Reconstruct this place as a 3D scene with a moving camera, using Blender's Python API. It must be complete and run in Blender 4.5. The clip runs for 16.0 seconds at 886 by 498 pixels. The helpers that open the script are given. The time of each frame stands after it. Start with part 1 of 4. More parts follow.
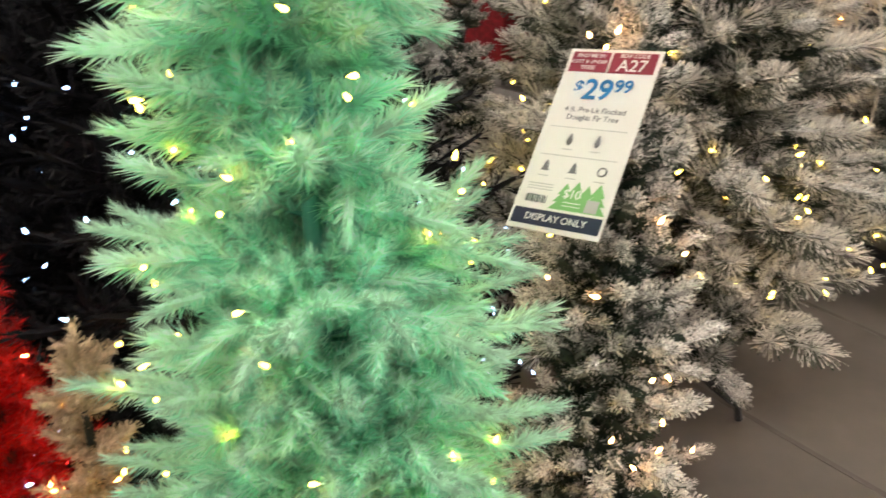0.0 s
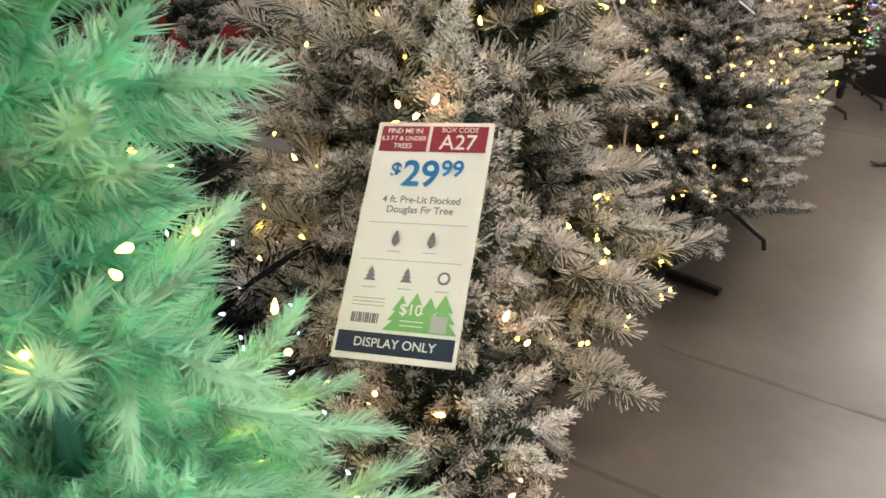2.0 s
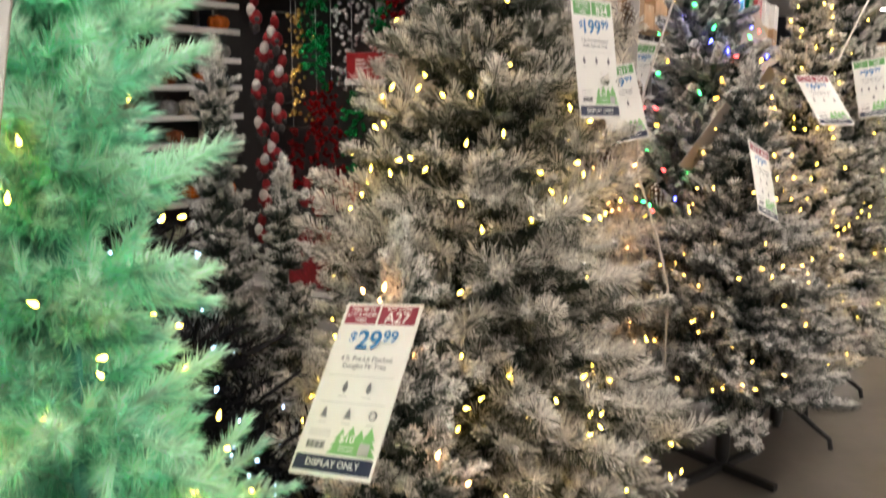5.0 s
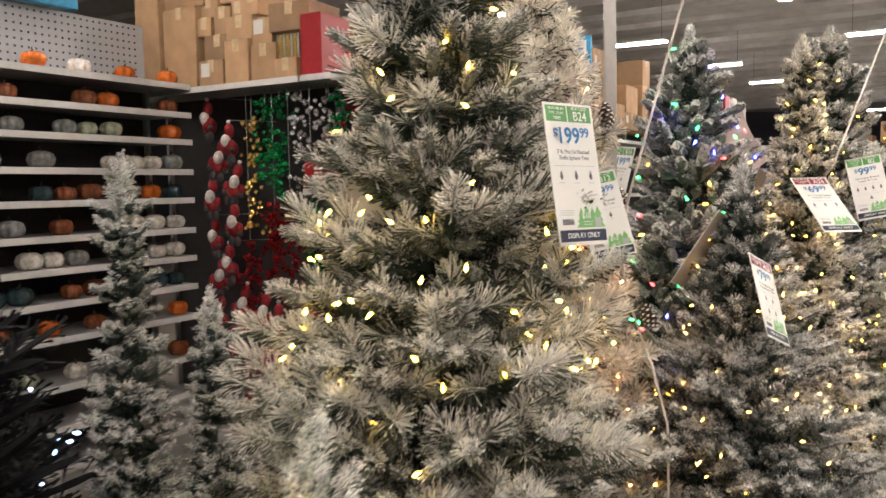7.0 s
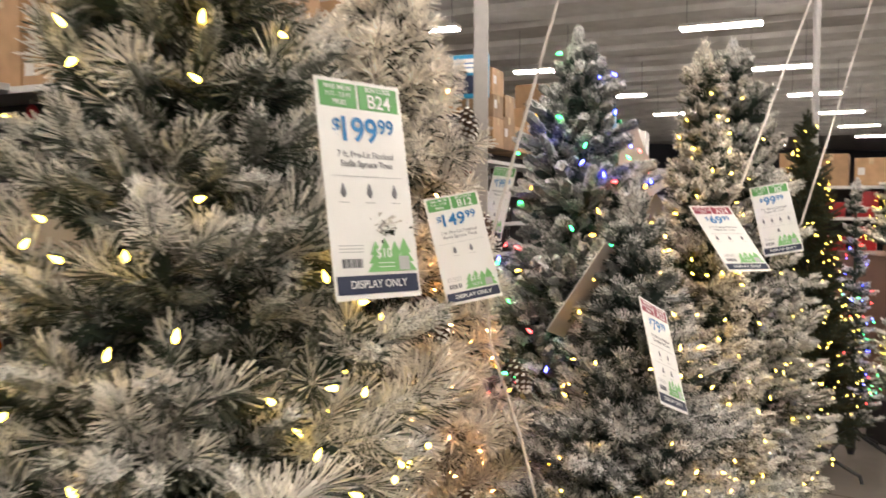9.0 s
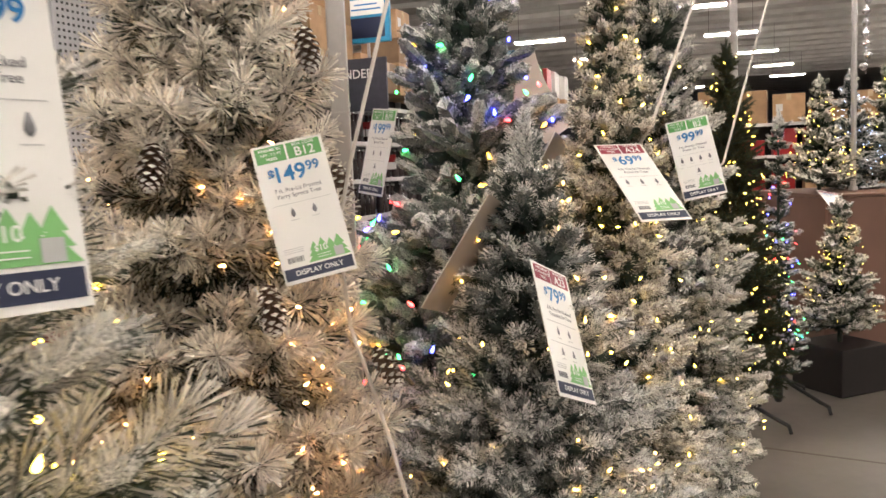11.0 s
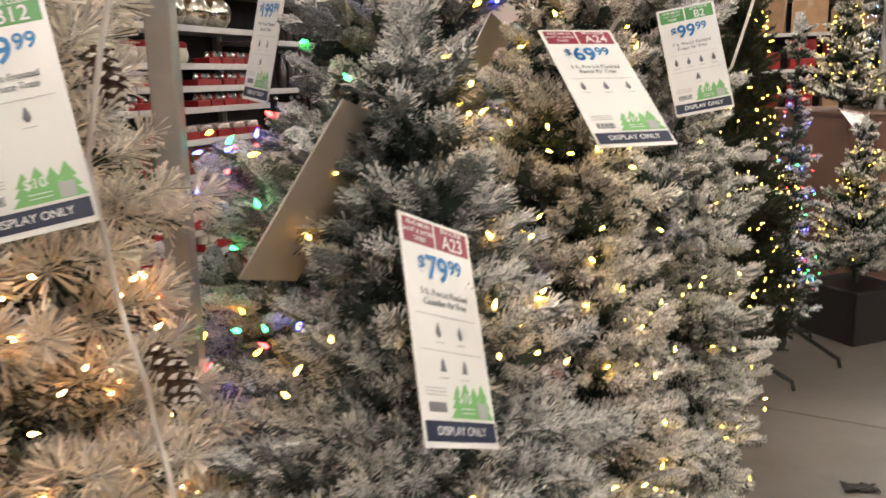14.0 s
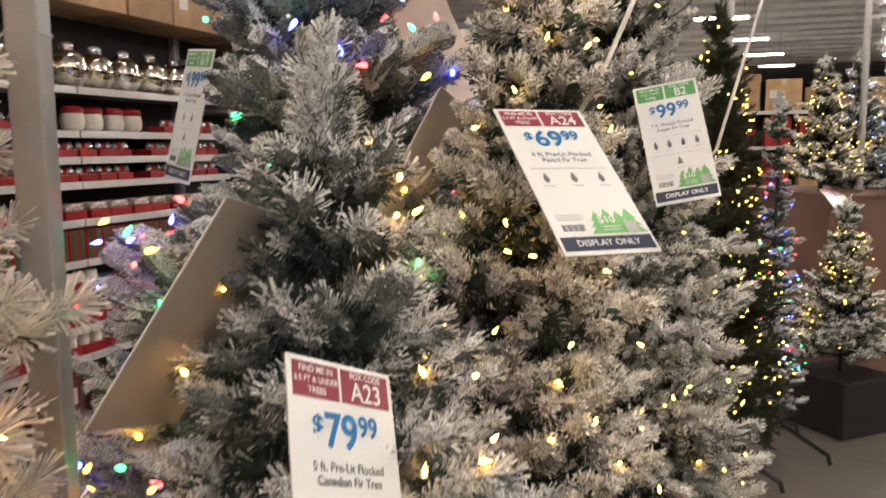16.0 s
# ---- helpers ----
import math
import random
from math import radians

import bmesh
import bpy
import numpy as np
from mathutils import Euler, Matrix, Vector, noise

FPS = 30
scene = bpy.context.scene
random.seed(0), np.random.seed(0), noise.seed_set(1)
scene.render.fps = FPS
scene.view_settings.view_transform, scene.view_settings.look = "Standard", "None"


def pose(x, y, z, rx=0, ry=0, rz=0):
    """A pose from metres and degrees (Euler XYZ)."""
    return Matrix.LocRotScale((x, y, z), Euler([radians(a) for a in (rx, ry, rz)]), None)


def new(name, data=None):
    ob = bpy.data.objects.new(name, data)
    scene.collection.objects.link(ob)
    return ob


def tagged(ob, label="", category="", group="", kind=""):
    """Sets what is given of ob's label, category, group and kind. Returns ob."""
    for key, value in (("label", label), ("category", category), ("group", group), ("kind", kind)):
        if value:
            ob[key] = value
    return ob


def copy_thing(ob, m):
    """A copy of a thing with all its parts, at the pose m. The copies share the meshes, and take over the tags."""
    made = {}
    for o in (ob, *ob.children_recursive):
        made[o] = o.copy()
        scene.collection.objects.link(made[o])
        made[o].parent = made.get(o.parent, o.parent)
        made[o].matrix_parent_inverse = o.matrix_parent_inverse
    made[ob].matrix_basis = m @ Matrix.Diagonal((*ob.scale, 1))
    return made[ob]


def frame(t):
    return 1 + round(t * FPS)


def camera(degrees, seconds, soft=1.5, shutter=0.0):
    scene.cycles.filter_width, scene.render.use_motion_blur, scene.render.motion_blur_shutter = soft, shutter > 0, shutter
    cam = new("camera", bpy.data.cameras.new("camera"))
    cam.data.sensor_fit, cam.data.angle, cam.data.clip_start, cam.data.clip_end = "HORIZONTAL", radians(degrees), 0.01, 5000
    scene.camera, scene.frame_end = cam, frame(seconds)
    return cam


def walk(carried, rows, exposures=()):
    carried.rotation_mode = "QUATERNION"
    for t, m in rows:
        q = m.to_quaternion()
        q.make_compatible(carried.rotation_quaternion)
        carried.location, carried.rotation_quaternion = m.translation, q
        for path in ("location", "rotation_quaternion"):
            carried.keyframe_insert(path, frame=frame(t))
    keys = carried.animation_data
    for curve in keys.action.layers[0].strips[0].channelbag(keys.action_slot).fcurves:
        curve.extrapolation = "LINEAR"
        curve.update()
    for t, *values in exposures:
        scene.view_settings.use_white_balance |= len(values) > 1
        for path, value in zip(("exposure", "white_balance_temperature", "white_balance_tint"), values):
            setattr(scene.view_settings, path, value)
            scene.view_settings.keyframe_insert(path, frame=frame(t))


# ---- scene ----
cam = camera(56.6, 16.0, shutter=0.6)
METRES, EYE, TILT, LEAN, TURN = 3.34, 1.42, -26.0, -0.5, 0.0
ROWS = [
    (0.0, 0.0, 0.0, 0.0, 0.0, 0.0, 0.0),
    (0.5, 0.0005, 0.0148, 0.0097, -4.4, 0.07, 2.16),
    (1.0, -0.0064, 0.0491, 0.0302, -10.41, 0.18, 4.94),
    (1.5, -0.017, 0.0702, 0.041, -14.79, 0.43, 6.83),
    (2.0, -0.0145, 0.0727, 0.0392, -17.33, 0.01, 7.03),
    (2.5, -0.0002, 0.0516, 0.0271, -15.91, -0.96, 5.45),
    (3.0, 0.0162, 0.0233, 0.0007, -11.62, -3.84, 3.02),
    (3.5, 0.0201, 0.006, -0.0137, -9.47, -6.09, 2.33),
    (4.0, 0.0273, -0.0062, -0.0074, -9.6, -1.95, 3.45),
    (4.5, 0.0351, -0.0218, 0.0012, -9.67, 7.12, 4.43),
    (5.0, 0.0364, -0.0374, 0.0077, -8.64, 14.69, 4.39),
    (7.5, 0.1038, 0.0958, 0.0906, -9.81, 22.18, 6.51),
    (8.0, 0.1419, 0.1274, 0.1079, -9.23, 23.61, 4.81),
    (8.5, 0.1628, 0.1528, 0.1162, -10.11, 23.83, 4.82),
    (9.0, 0.1771, 0.194, 0.1337, -15.51, 22.34, 7.89),
    (11.5, 0.29, 0.3222, 0.1854, -19.12, 17.99, 12.06),
    (12.0, 0.3072, 0.3569, 0.1964, -17.11, 17.52, 11.31),
    (12.5, 0.3267, 0.3934, 0.2123, -17.2, 16.2, 11.68),
    (13.0, 0.3452, 0.4137, 0.2168, -18.48, 13.82, 12.88),
    (13.5, 0.3751, 0.4318, 0.2247, -18.71, 12.24, 12.55),
    (14.0, 0.4073, 0.4409, 0.2337, -19.13, 12.6, 11.05),
    (14.5, 0.4311, 0.4474, 0.2376, -19.04, 14.44, 10.03),
    (15.0, 0.4419, 0.4543, 0.2394, -18.64, 15.56, 9.88),
    (15.5, 0.4487, 0.4786, 0.2532, -19.24, 15.94, 10.08),
    (16.0, 0.4545, 0.4985, 0.2691, -20.86, 16.98, 10.79),
]
walk(cam, [(t, pose(0, 0, EYE, TILT, LEAN, TURN) @ pose(METRES * x, METRES * y, METRES * z, 90 + pitch, roll, yaw)) for t, x, y, z, yaw, pitch, roll in ROWS], [(0.0, 0.92), (1.0, 0.82), (2.0, 0.70), (3.5, 0.72), (5.0, 0.85), (9.0, 0.92), (13.0, 0.80), (16.0, 0.70)])

# ---- light ----
world = bpy.data.worlds.new("store_air")
scene.world = world
world.use_nodes = True
world.node_tree.nodes["Background"].inputs[0].default_value = (0.9, 0.85, 0.8, 1)
world.node_tree.nodes["Background"].inputs[1].default_value = 0.01
U = Vector((math.cos(radians(48)), math.sin(radians(48)), 0))   # along the aisle
V = Vector((-U.y, U.x, 0))
AISLE = 48.0


# ---- materials ----
def shader(name, colour, rough=0.6, metal=0.0, vary=0.15, scale=30.0, bump=0.0, spec=0.5, island=0.0, per_object=0.0,
           emit=None, power=0.0, sheen=0.0, through_light=0.0, stain=0.0):
    m = bpy.data.materials.new(name)
    m.use_nodes = True
    t = m.node_tree
    p = t.nodes["Principled BSDF"]
    p.inputs["Roughness"].default_value = rough
    p.inputs["Metallic"].default_value = metal
    p.inputs["Specular IOR Level"].default_value = spec
    co = t.nodes.new("ShaderNodeTexCoord")
    n1 = t.nodes.new("ShaderNodeTexNoise")
    n1.inputs["Scale"].default_value, n1.inputs["Detail"].default_value = scale, 4
    t.links.new(co.outputs["Object"], n1.inputs["Vector"])
    value = n1.outputs["Fac"]
    hsv = t.nodes.new("ShaderNodeHueSaturation")
    hsv.inputs["Color"].default_value = (*colour, 1)
    rng = t.nodes.new("ShaderNodeMapRange")
    rng.inputs["From Min"].default_value, rng.inputs["From Max"].default_value = 0.3, 0.7
    rng.inputs["To Min"].default_value, rng.inputs["To Max"].default_value = 1 - vary, 1 + vary
    t.links.new(value, rng.inputs["Value"])
    out = rng.outputs["Result"]
    for amount, kind, socket in ((island, "ShaderNodeNewGeometry", "Random Per Island"), (per_object, "ShaderNodeObjectInfo", "Random")):
        if amount:
            g = t.nodes.new(kind)
            r2 = t.nodes.new("ShaderNodeMapRange")
            r2.inputs["To Min"].default_value, r2.inputs["To Max"].default_value = 1 - amount, 1 + amount
            t.links.new(g.outputs[socket], r2.inputs["Value"])
            mul = t.nodes.new("ShaderNodeMath")
            mul.operation = "MULTIPLY"
            t.links.new(out, mul.inputs[0])
            t.links.new(r2.outputs["Result"], mul.inputs[1])
            out = mul.outputs[0]
    if stain:
        n2 = t.nodes.new("ShaderNodeTexNoise")
        n2.inputs["Scale"].default_value, n2.inputs["Detail"].default_value = stain, 6
        t.links.new(co.outputs["Object"], n2.inputs["Vector"])
        r3 = t.nodes.new("ShaderNodeMapRange")
        r3.inputs["From Min"].default_value, r3.inputs["From Max"].default_value = 0.35, 0.65
        r3.inputs["To Min"].default_value, r3.inputs["To Max"].default_value = 0.8, 1.15
        t.links.new(n2.outputs["Fac"], r3.inputs["Value"])
        mul = t.nodes.new("ShaderNodeMath")
        mul.operation = "MULTIPLY"
        t.links.new(out, mul.inputs[0])
        t.links.new(r3.outputs["Result"], mul.inputs[1])
        out = mul.outputs[0]
        t.links.new(r3.outputs["Result"], p.inputs["Specular IOR Level"])
    t.links.new(out, hsv.inputs["Value"])
    t.links.new(hsv.outputs["Color"], p.inputs["Base Color"])
    if bump:
        b = t.nodes.new("ShaderNodeBump")
        b.inputs["Strength"].default_value, b.inputs["Distance"].default_value = bump, 0.004
        t.links.new(n1.outputs["Fac"], b.inputs["Height"])
        t.links.new(b.outputs["Normal"], p.inputs["Normal"])
    if emit:
        p.inputs["Emission Color"].default_value = (*emit, 1)
        p.inputs["Emission Strength"].default_value = power
    if through_light:
        tr = t.nodes.new("ShaderNodeBsdfTranslucent")
        t.links.new(hsv.outputs["Color"], tr.inputs["Color"])
        mix = t.nodes.new("ShaderNodeMixShader")
        mix.inputs[0].default_value = through_light
        t.links.new(p.outputs[0], mix.inputs[1])
        t.links.new(tr.outputs[0], mix.inputs[2])
        t.links.new(mix.outputs[0], t.nodes["Material Output"].inputs["Surface"])
    return m


def needle(name, colour, rough=0.7, vary=0.25, clear=0.25):
    return shader(name, colour, rough, vary=vary, scale=18, island=0.25, spec=0.25, through_light=clear)


def frosted(name, snow, under, cover):
    """Flocking that lies unevenly on needles: two colours mixed by fine clumps, with a furry relief."""
    m = bpy.data.materials.new(name)
    m.use_nodes = True
    t = m.node_tree
    p = t.nodes["Principled BSDF"]
    p.inputs["Roughness"].default_value = 0.95
    p.inputs["Specular IOR Level"].default_value = 0.15
    co = t.nodes.new("ShaderNodeTexCoord")
    facs = []
    for scale, lo, hi, top in ((330, 0.42, 0.56, 1.0), (55, 0.3, 0.7, cover)):
        n = t.nodes.new("ShaderNodeTexNoise")
        n.inputs["Scale"].default_value, n.inputs["Detail"].default_value = scale, 3
        t.links.new(co.outputs["Object"], n.inputs["Vector"])
        r = t.nodes.new("ShaderNodeMapRange")
        r.inputs["From Min"].default_value, r.inputs["From Max"].default_value = lo, hi
        r.inputs["To Max"].default_value = top
        t.links.new(n.outputs["Fac"], r.inputs["Value"])
        facs.append((n, r))
    add = t.nodes.new("ShaderNodeMath")
    add.operation = "MULTIPLY_ADD"
    add.use_clamp = True
    add.inputs[1].default_value = cover
    t.links.new(facs[0][1].outputs["Result"], add.inputs[0])
    t.links.new(facs[1][1].outputs["Result"], add.inputs[2])
    mix = t.nodes.new("ShaderNodeMix")
    mix.data_type = "RGBA"
    mix.inputs["A"].default_value, mix.inputs["B"].default_value = (*under, 1), (*snow, 1)
    t.links.new(add.outputs[0], mix.inputs["Factor"])
    t.links.new(mix.outputs["Result"], p.inputs["Base Color"])
    bump = t.nodes.new("ShaderNodeBump")
    bump.inputs["Strength"].default_value, bump.inputs["Distance"].default_value = 0.9, 0.004
    t.links.new(facs[0][0].outputs["Fac"], bump.inputs["Height"])
    t.links.new(bump.outputs["Normal"], p.inputs["Normal"])
    return m


FLOCK = needle("flocking_white", (0.80, 0.77, 0.71), 0.9)
FLOCK_WARM = needle("flocking_cream", (0.86, 0.81, 0.72), 0.9)
FLOCK_GREY = needle("flocking_grey", (0.74, 0.725, 0.69), 0.9)
GREEN = needle("needle_green", (0.042, 0.060, 0.043))
HALF = needle("needle_half_frosted", (0.13, 0.14, 0.11), 0.9)
HALF_WARM = needle("needle_half_frosted_cream", (0.20, 0.175, 0.12), 0.9)
HALF_BLUE = needle("needle_half_frosted_blue", (0.12, 0.135, 0.125), 0.9)
GREEN_BLUE = needle("needle_blue_green", (0.050, 0.070, 0.060))
GREEN_DARK = needle("needle_dark_green", (0.055, 0.055, 0.028))
MINT = needle("needle_mint", (0.70, 0.96, 0.80), 0.45, clear=0.5)
# darker copy of the mint: shade painted on inner and downward needles
MINT_SHADE = needle("needle_mint_deep", (0.44, 0.87, 0.69), 0.45, clear=0.5)
BLACK = needle("needle_black", (0.003, 0.003, 0.004), clear=0.0)
TINSEL_RED = shader("tinsel_red", (0.62, 0.015, 0.012), 0.3, metal=0.45, island=0.5)
BEIGE = needle("needle_beige", (0.55, 0.42, 0.28))
FROST = frosted("frosted_twig_white", (0.82, 0.80, 0.75), (0.06, 0.075, 0.055), 0.62)
FROST_THIN = frosted("thinly_frosted_twig_white", (0.82, 0.80, 0.75), (0.06, 0.075, 0.055), 0.22)
FROST_WARM = frosted("frosted_twig_cream", (0.87, 0.82, 0.74), (0.10, 0.09, 0.06), 0.62)
FROST_WARM_THIN = frosted("thinly_frosted_twig_cream", (0.87, 0.82, 0.74), (0.10, 0.09, 0.06), 0.22)
FROST_GREY = frosted("frosted_twig_grey", (0.76, 0.75, 0.72), (0.05, 0.065, 0.058), 0.62)
FROST_GREY_THIN = frosted("thinly_frosted_twig_grey", (0.76, 0.75, 0.72), (0.05, 0.065, 0.058), 0.22)
STEM = shader("stem_brown", (0.07, 0.05, 0.035), 0.8)
STEM_MINT = shader("stem_mint", (0.12, 0.42, 0.33), 0.6)
METAL_BLACK = shader("stand_black_metal", (0.012, 0.012, 0.012), 0.4, vary=0.2)
TRUNK = shader("trunk_green_steel", (0.02, 0.03, 0.02), 0.5)
WARM = shader("bulb_warm", (1, 0.75, 0.4), 0.3, emit=(1.0, 0.50, 0.07), power=13)
WARM_WHITE = shader("bulb_warm_white", (1, 0.8, 0.55), 0.3, emit=(1.0, 0.60, 0.06), power=14)
COOL = shader("bulb_cool_white", (0.8, 0.9, 1), 0.3, emit=(0.35, 0.55, 1.0), power=7)
ORANGE = shader("bulb_incandescent", (1, 0.6, 0.3), 0.3, emit=(1.0, 0.42, 0.11), power=24)
YELLOW = shader("bulb_yellow", (1, 0.85, 0.3), 0.3, emit=(1.0, 0.61, 0.06), power=12)
MULTI = [shader("bulb_blue", (0.1, 0.1, 1), 0.3, emit=(0.035, 0.045, 1.0), power=26), shader("bulb_green", (0.1, 1, 0.3), 0.3, emit=(0.02, 0.8, 0.14), power=14),
         shader("bulb_red", (1, 0.1, 0.1), 0.3, emit=(1.0, 0.03, 0.03), power=12), shader("bulb_amber", (1, 0.6, 0.1), 0.3, emit=(1.0, 0.42, 0.03), power=12)]
CONCRETE = shader("polished_concrete", (0.112, 0.096, 0.079), 0.36, vary=0.08, scale=14, bump=0.03, stain=1.3)
JOINT = shader("concrete_joint", (0.122, 0.106, 0.09), 0.6, vary=0.3, scale=6)
CEILING = shader("ceiling_deck", (0.52, 0.50, 0.47), 0.8, vary=0.1, scale=3)
WALL = shader("store_wall", (0.035, 0.035, 0.045), 0.8, vary=0.1, scale=2)
SHELF = shader("shelf_grey_steel", (0.34, 0.33, 0.32), 0.4, metal=0.1, vary=0.05)
SHELF_LIP = shader("shelf_price_rail", (0.55, 0.54, 0.52), 0.35, vary=0.06)
SHELF_BACK = shader("shelf_back_dark", (0.025, 0.022, 0.022), 0.7)
PEG = shader("pegboard_grey", (0.42, 0.42, 0.43), 0.6, vary=0.04)
POST = shader("post_painted_steel", (0.42, 0.40, 0.38), 0.35, metal=0.35, vary=0.06, bump=0.02)
ROPE = shader("cord_white", (0.62, 0.58, 0.52), 0.6, vary=0.05)
CARDBOARD = shader("cardboard", (0.34, 0.21, 0.11), 0.75, vary=0.15, scale=9, per_object=0.35)
TAPE = shader("packing_tape", (0.55, 0.42, 0.26), 0.2)
PAPER = shader("sign_card", (0.80, 0.79, 0.75), 0.28, vary=0.02, scale=6)
PAPER_BACK = shader("sign_card_back", (0.50, 0.43, 0.36), 0.5, vary=0.08, scale=12)
MAROON = shader("print_maroon", (0.26, 0.02, 0.045), 0.35, vary=0.03)
LEAF = shader("print_green", (0.10, 0.33, 0.09), 0.35, vary=0.03)
LEAF_LIGHT = shader("print_light_green", (0.20, 0.48, 0.16), 0.35, vary=0.03)
NAVY = shader("print_navy", (0.015, 0.022, 0.055), 0.35, vary=0.03)
PRICE = shader("print_blue", (0.01, 0.17, 0.42), 0.35, vary=0.03)
INK = shader("print_grey", (0.16, 0.16, 0.17), 0.5, vary=0.03)
INK_PALE = shader("print_pale_grey", (0.45, 0.45, 0.44), 0.5, vary=0.03)
WHITE_PRINT = shader("print_white", (0.82, 0.81, 0.78), 0.3, vary=0.02)
LAMP_BODY = shader("lamp_housing", (0.7, 0.7, 0.68), 0.5)
TUBE = shader("lamp_tube", (1, 1, 1), 0.5, emit=(1.0, 0.90, 0.825), power=62)


# ---- building blocks ----
def empty(name, m):
    ob = new(name)
    ob.matrix_basis = m
    ob.empty_display_size = 0.1
    return ob


def part(name, data, material, parent, label=""):
    """A bmesh or a mesh as one object under parent."""
    if isinstance(data, bmesh.types.BMesh):
        me = bpy.data.meshes.new(name)
        data.to_mesh(me)
        data.free()
    else:
        me = data
    if material and not me.materials:
        for mm in (material if isinstance(material, (list, tuple)) else [material]):
            me.materials.append(mm)
    ob = new(name, me)
    ob.parent = parent
    if label:
        ob["label"] = label
    return ob


def box(bm, x0, x1, y0, y1, z0, z1, bevel=0.0):
    r = bmesh.ops.create_cube(bm, size=1, matrix=Matrix.Translation(((x0 + x1) / 2, (y0 + y1) / 2, (z0 + z1) / 2)) @ Matrix.Diagonal((x1 - x0, y1 - y0, z1 - z0, 1)))
    if bevel:
        edges = list({e for v in r["verts"] for e in v.link_edges})
        bmesh.ops.bevel(bm, geom=edges, offset=bevel, segments=2, affect="EDGES", profile=0.6)
    return bm


def boxes(*rows, bevel=0.0):
    bm = bmesh.new()
    for r in rows:
        box(bm, *r, bevel=bevel)
    return bm


def tube(points, radius, sides=6, end=None):
    """A swept tube through the points; radius may shrink to end."""
    end = radius if end is None else end
    bm = bmesh.new()
    pts = [Vector(p) for p in points]
    rings = []
    for i, p in enumerate(pts):
        d = (pts[min(i + 1, len(pts) - 1)] - pts[max(i - 1, 0)]).normalized()
        a = d.orthogonal().normalized() if abs(d.z) > 0.9 else d.cross(Vector((0, 0, 1))).normalized()
        b = d.cross(a)
        r = radius + (end - radius) * i / max(1, len(pts) - 1)
        rings.append([bm.verts.new(p + r * (math.cos(k * math.tau / sides) * a + math.sin(k * math.tau / sides) * b)) for k in range(sides)])
    for r0, r1 in zip(rings, rings[1:]):
        for k in range(sides):
            bm.faces.new((r0[k], r0[(k + 1) % sides], r1[(k + 1) % sides], r1[k]))
    bm.faces.new(rings[0][::-1])
    bm.faces.new(rings[-1])
    bmesh.ops.recalc_face_normals(bm, faces=bm.faces)
    return bm


def lathe(profile, sides=16, lobes=0, depth=0.0):
    """A turned body; lobes with depth give it the ribs of a pumpkin."""
    bm = bmesh.new()
    rings = []
    for r, z in profile:
        ring = []
        for k in range(sides):
            a = k * math.tau / sides
            rr = r * (1 - depth * (0.5 + 0.5 * math.cos(a * lobes))) if lobes else r
            ring.append(bm.verts.new((rr * math.cos(a), rr * math.sin(a), z)))
        rings.append(ring)
    for r0, r1 in zip(rings, rings[1:]):
        for k in range(sides):
            f = bm.faces.new((r0[k], r0[(k + 1) % sides], r1[(k + 1) % sides], r1[k]))
            f.smooth = True
    bm.faces.new(rings[0][::-1])
    bm.faces.new(rings[-1])
    return bm


# ---- the large structure ----
def ground():
    bm = bmesh.new()
    box(bm, -40, 60, -40, 60, -0.2, 0)
    fl = part("floor", bm, CONCRETE, None)
    tagged(fl, "worn grey-brown polished concrete shop floor", "floor", kind="structure")
    for off in (-3.0, 0.0, 0.72, 4.0, 8.0):
        base = Vector((1.04, 1.63, 0)) + Vector((0.8, 0.6, 0)) * off
        j = part("floor_joint", boxes((-18, 18, -0.009, 0.009, 0.0005, 0.0015)), JOINT, fl)
        j.matrix_basis = Matrix.Translation(base) @ Matrix.Rotation(radians(-53), 4, "Z")
    return fl


def hall():
    rows = (("wall_north", -40, 60, 40, 40.3), ("wall_south", -40, 60, -12.3, -12), ("wall_west", -12.3, -12, -12, 40), ("wall_east", 45, 45.3, -12, 40))
    for name, x0, x1, y0, y1 in rows:
        w = part(name, boxes((x0, x1, y0, y1, 0, 5.6)), WALL, None)
        tagged(w, "plain dark shop wall far off", "wall", kind="structure")
    bm = boxes((-40, 60, -40, 60, 5.3, 5.5))
    for k in range(-20, 30):
        c = Vector((0, 0, 5.24)) + U * (k * 1.5)
        m = Matrix.Translation(c) @ Matrix.Rotation(math.atan2(V.y, V.x), 4, "Z") @ Matrix.Diagonal((80, 0.06, 0.12, 1))
        bmesh.ops.create_cube(bm, size=1, matrix=m)
    c = part("ceiling", bm, CEILING, None)
    tagged(c, "dark grey ribbed steel deck ceiling of the shop", "ceiling", kind="structure")


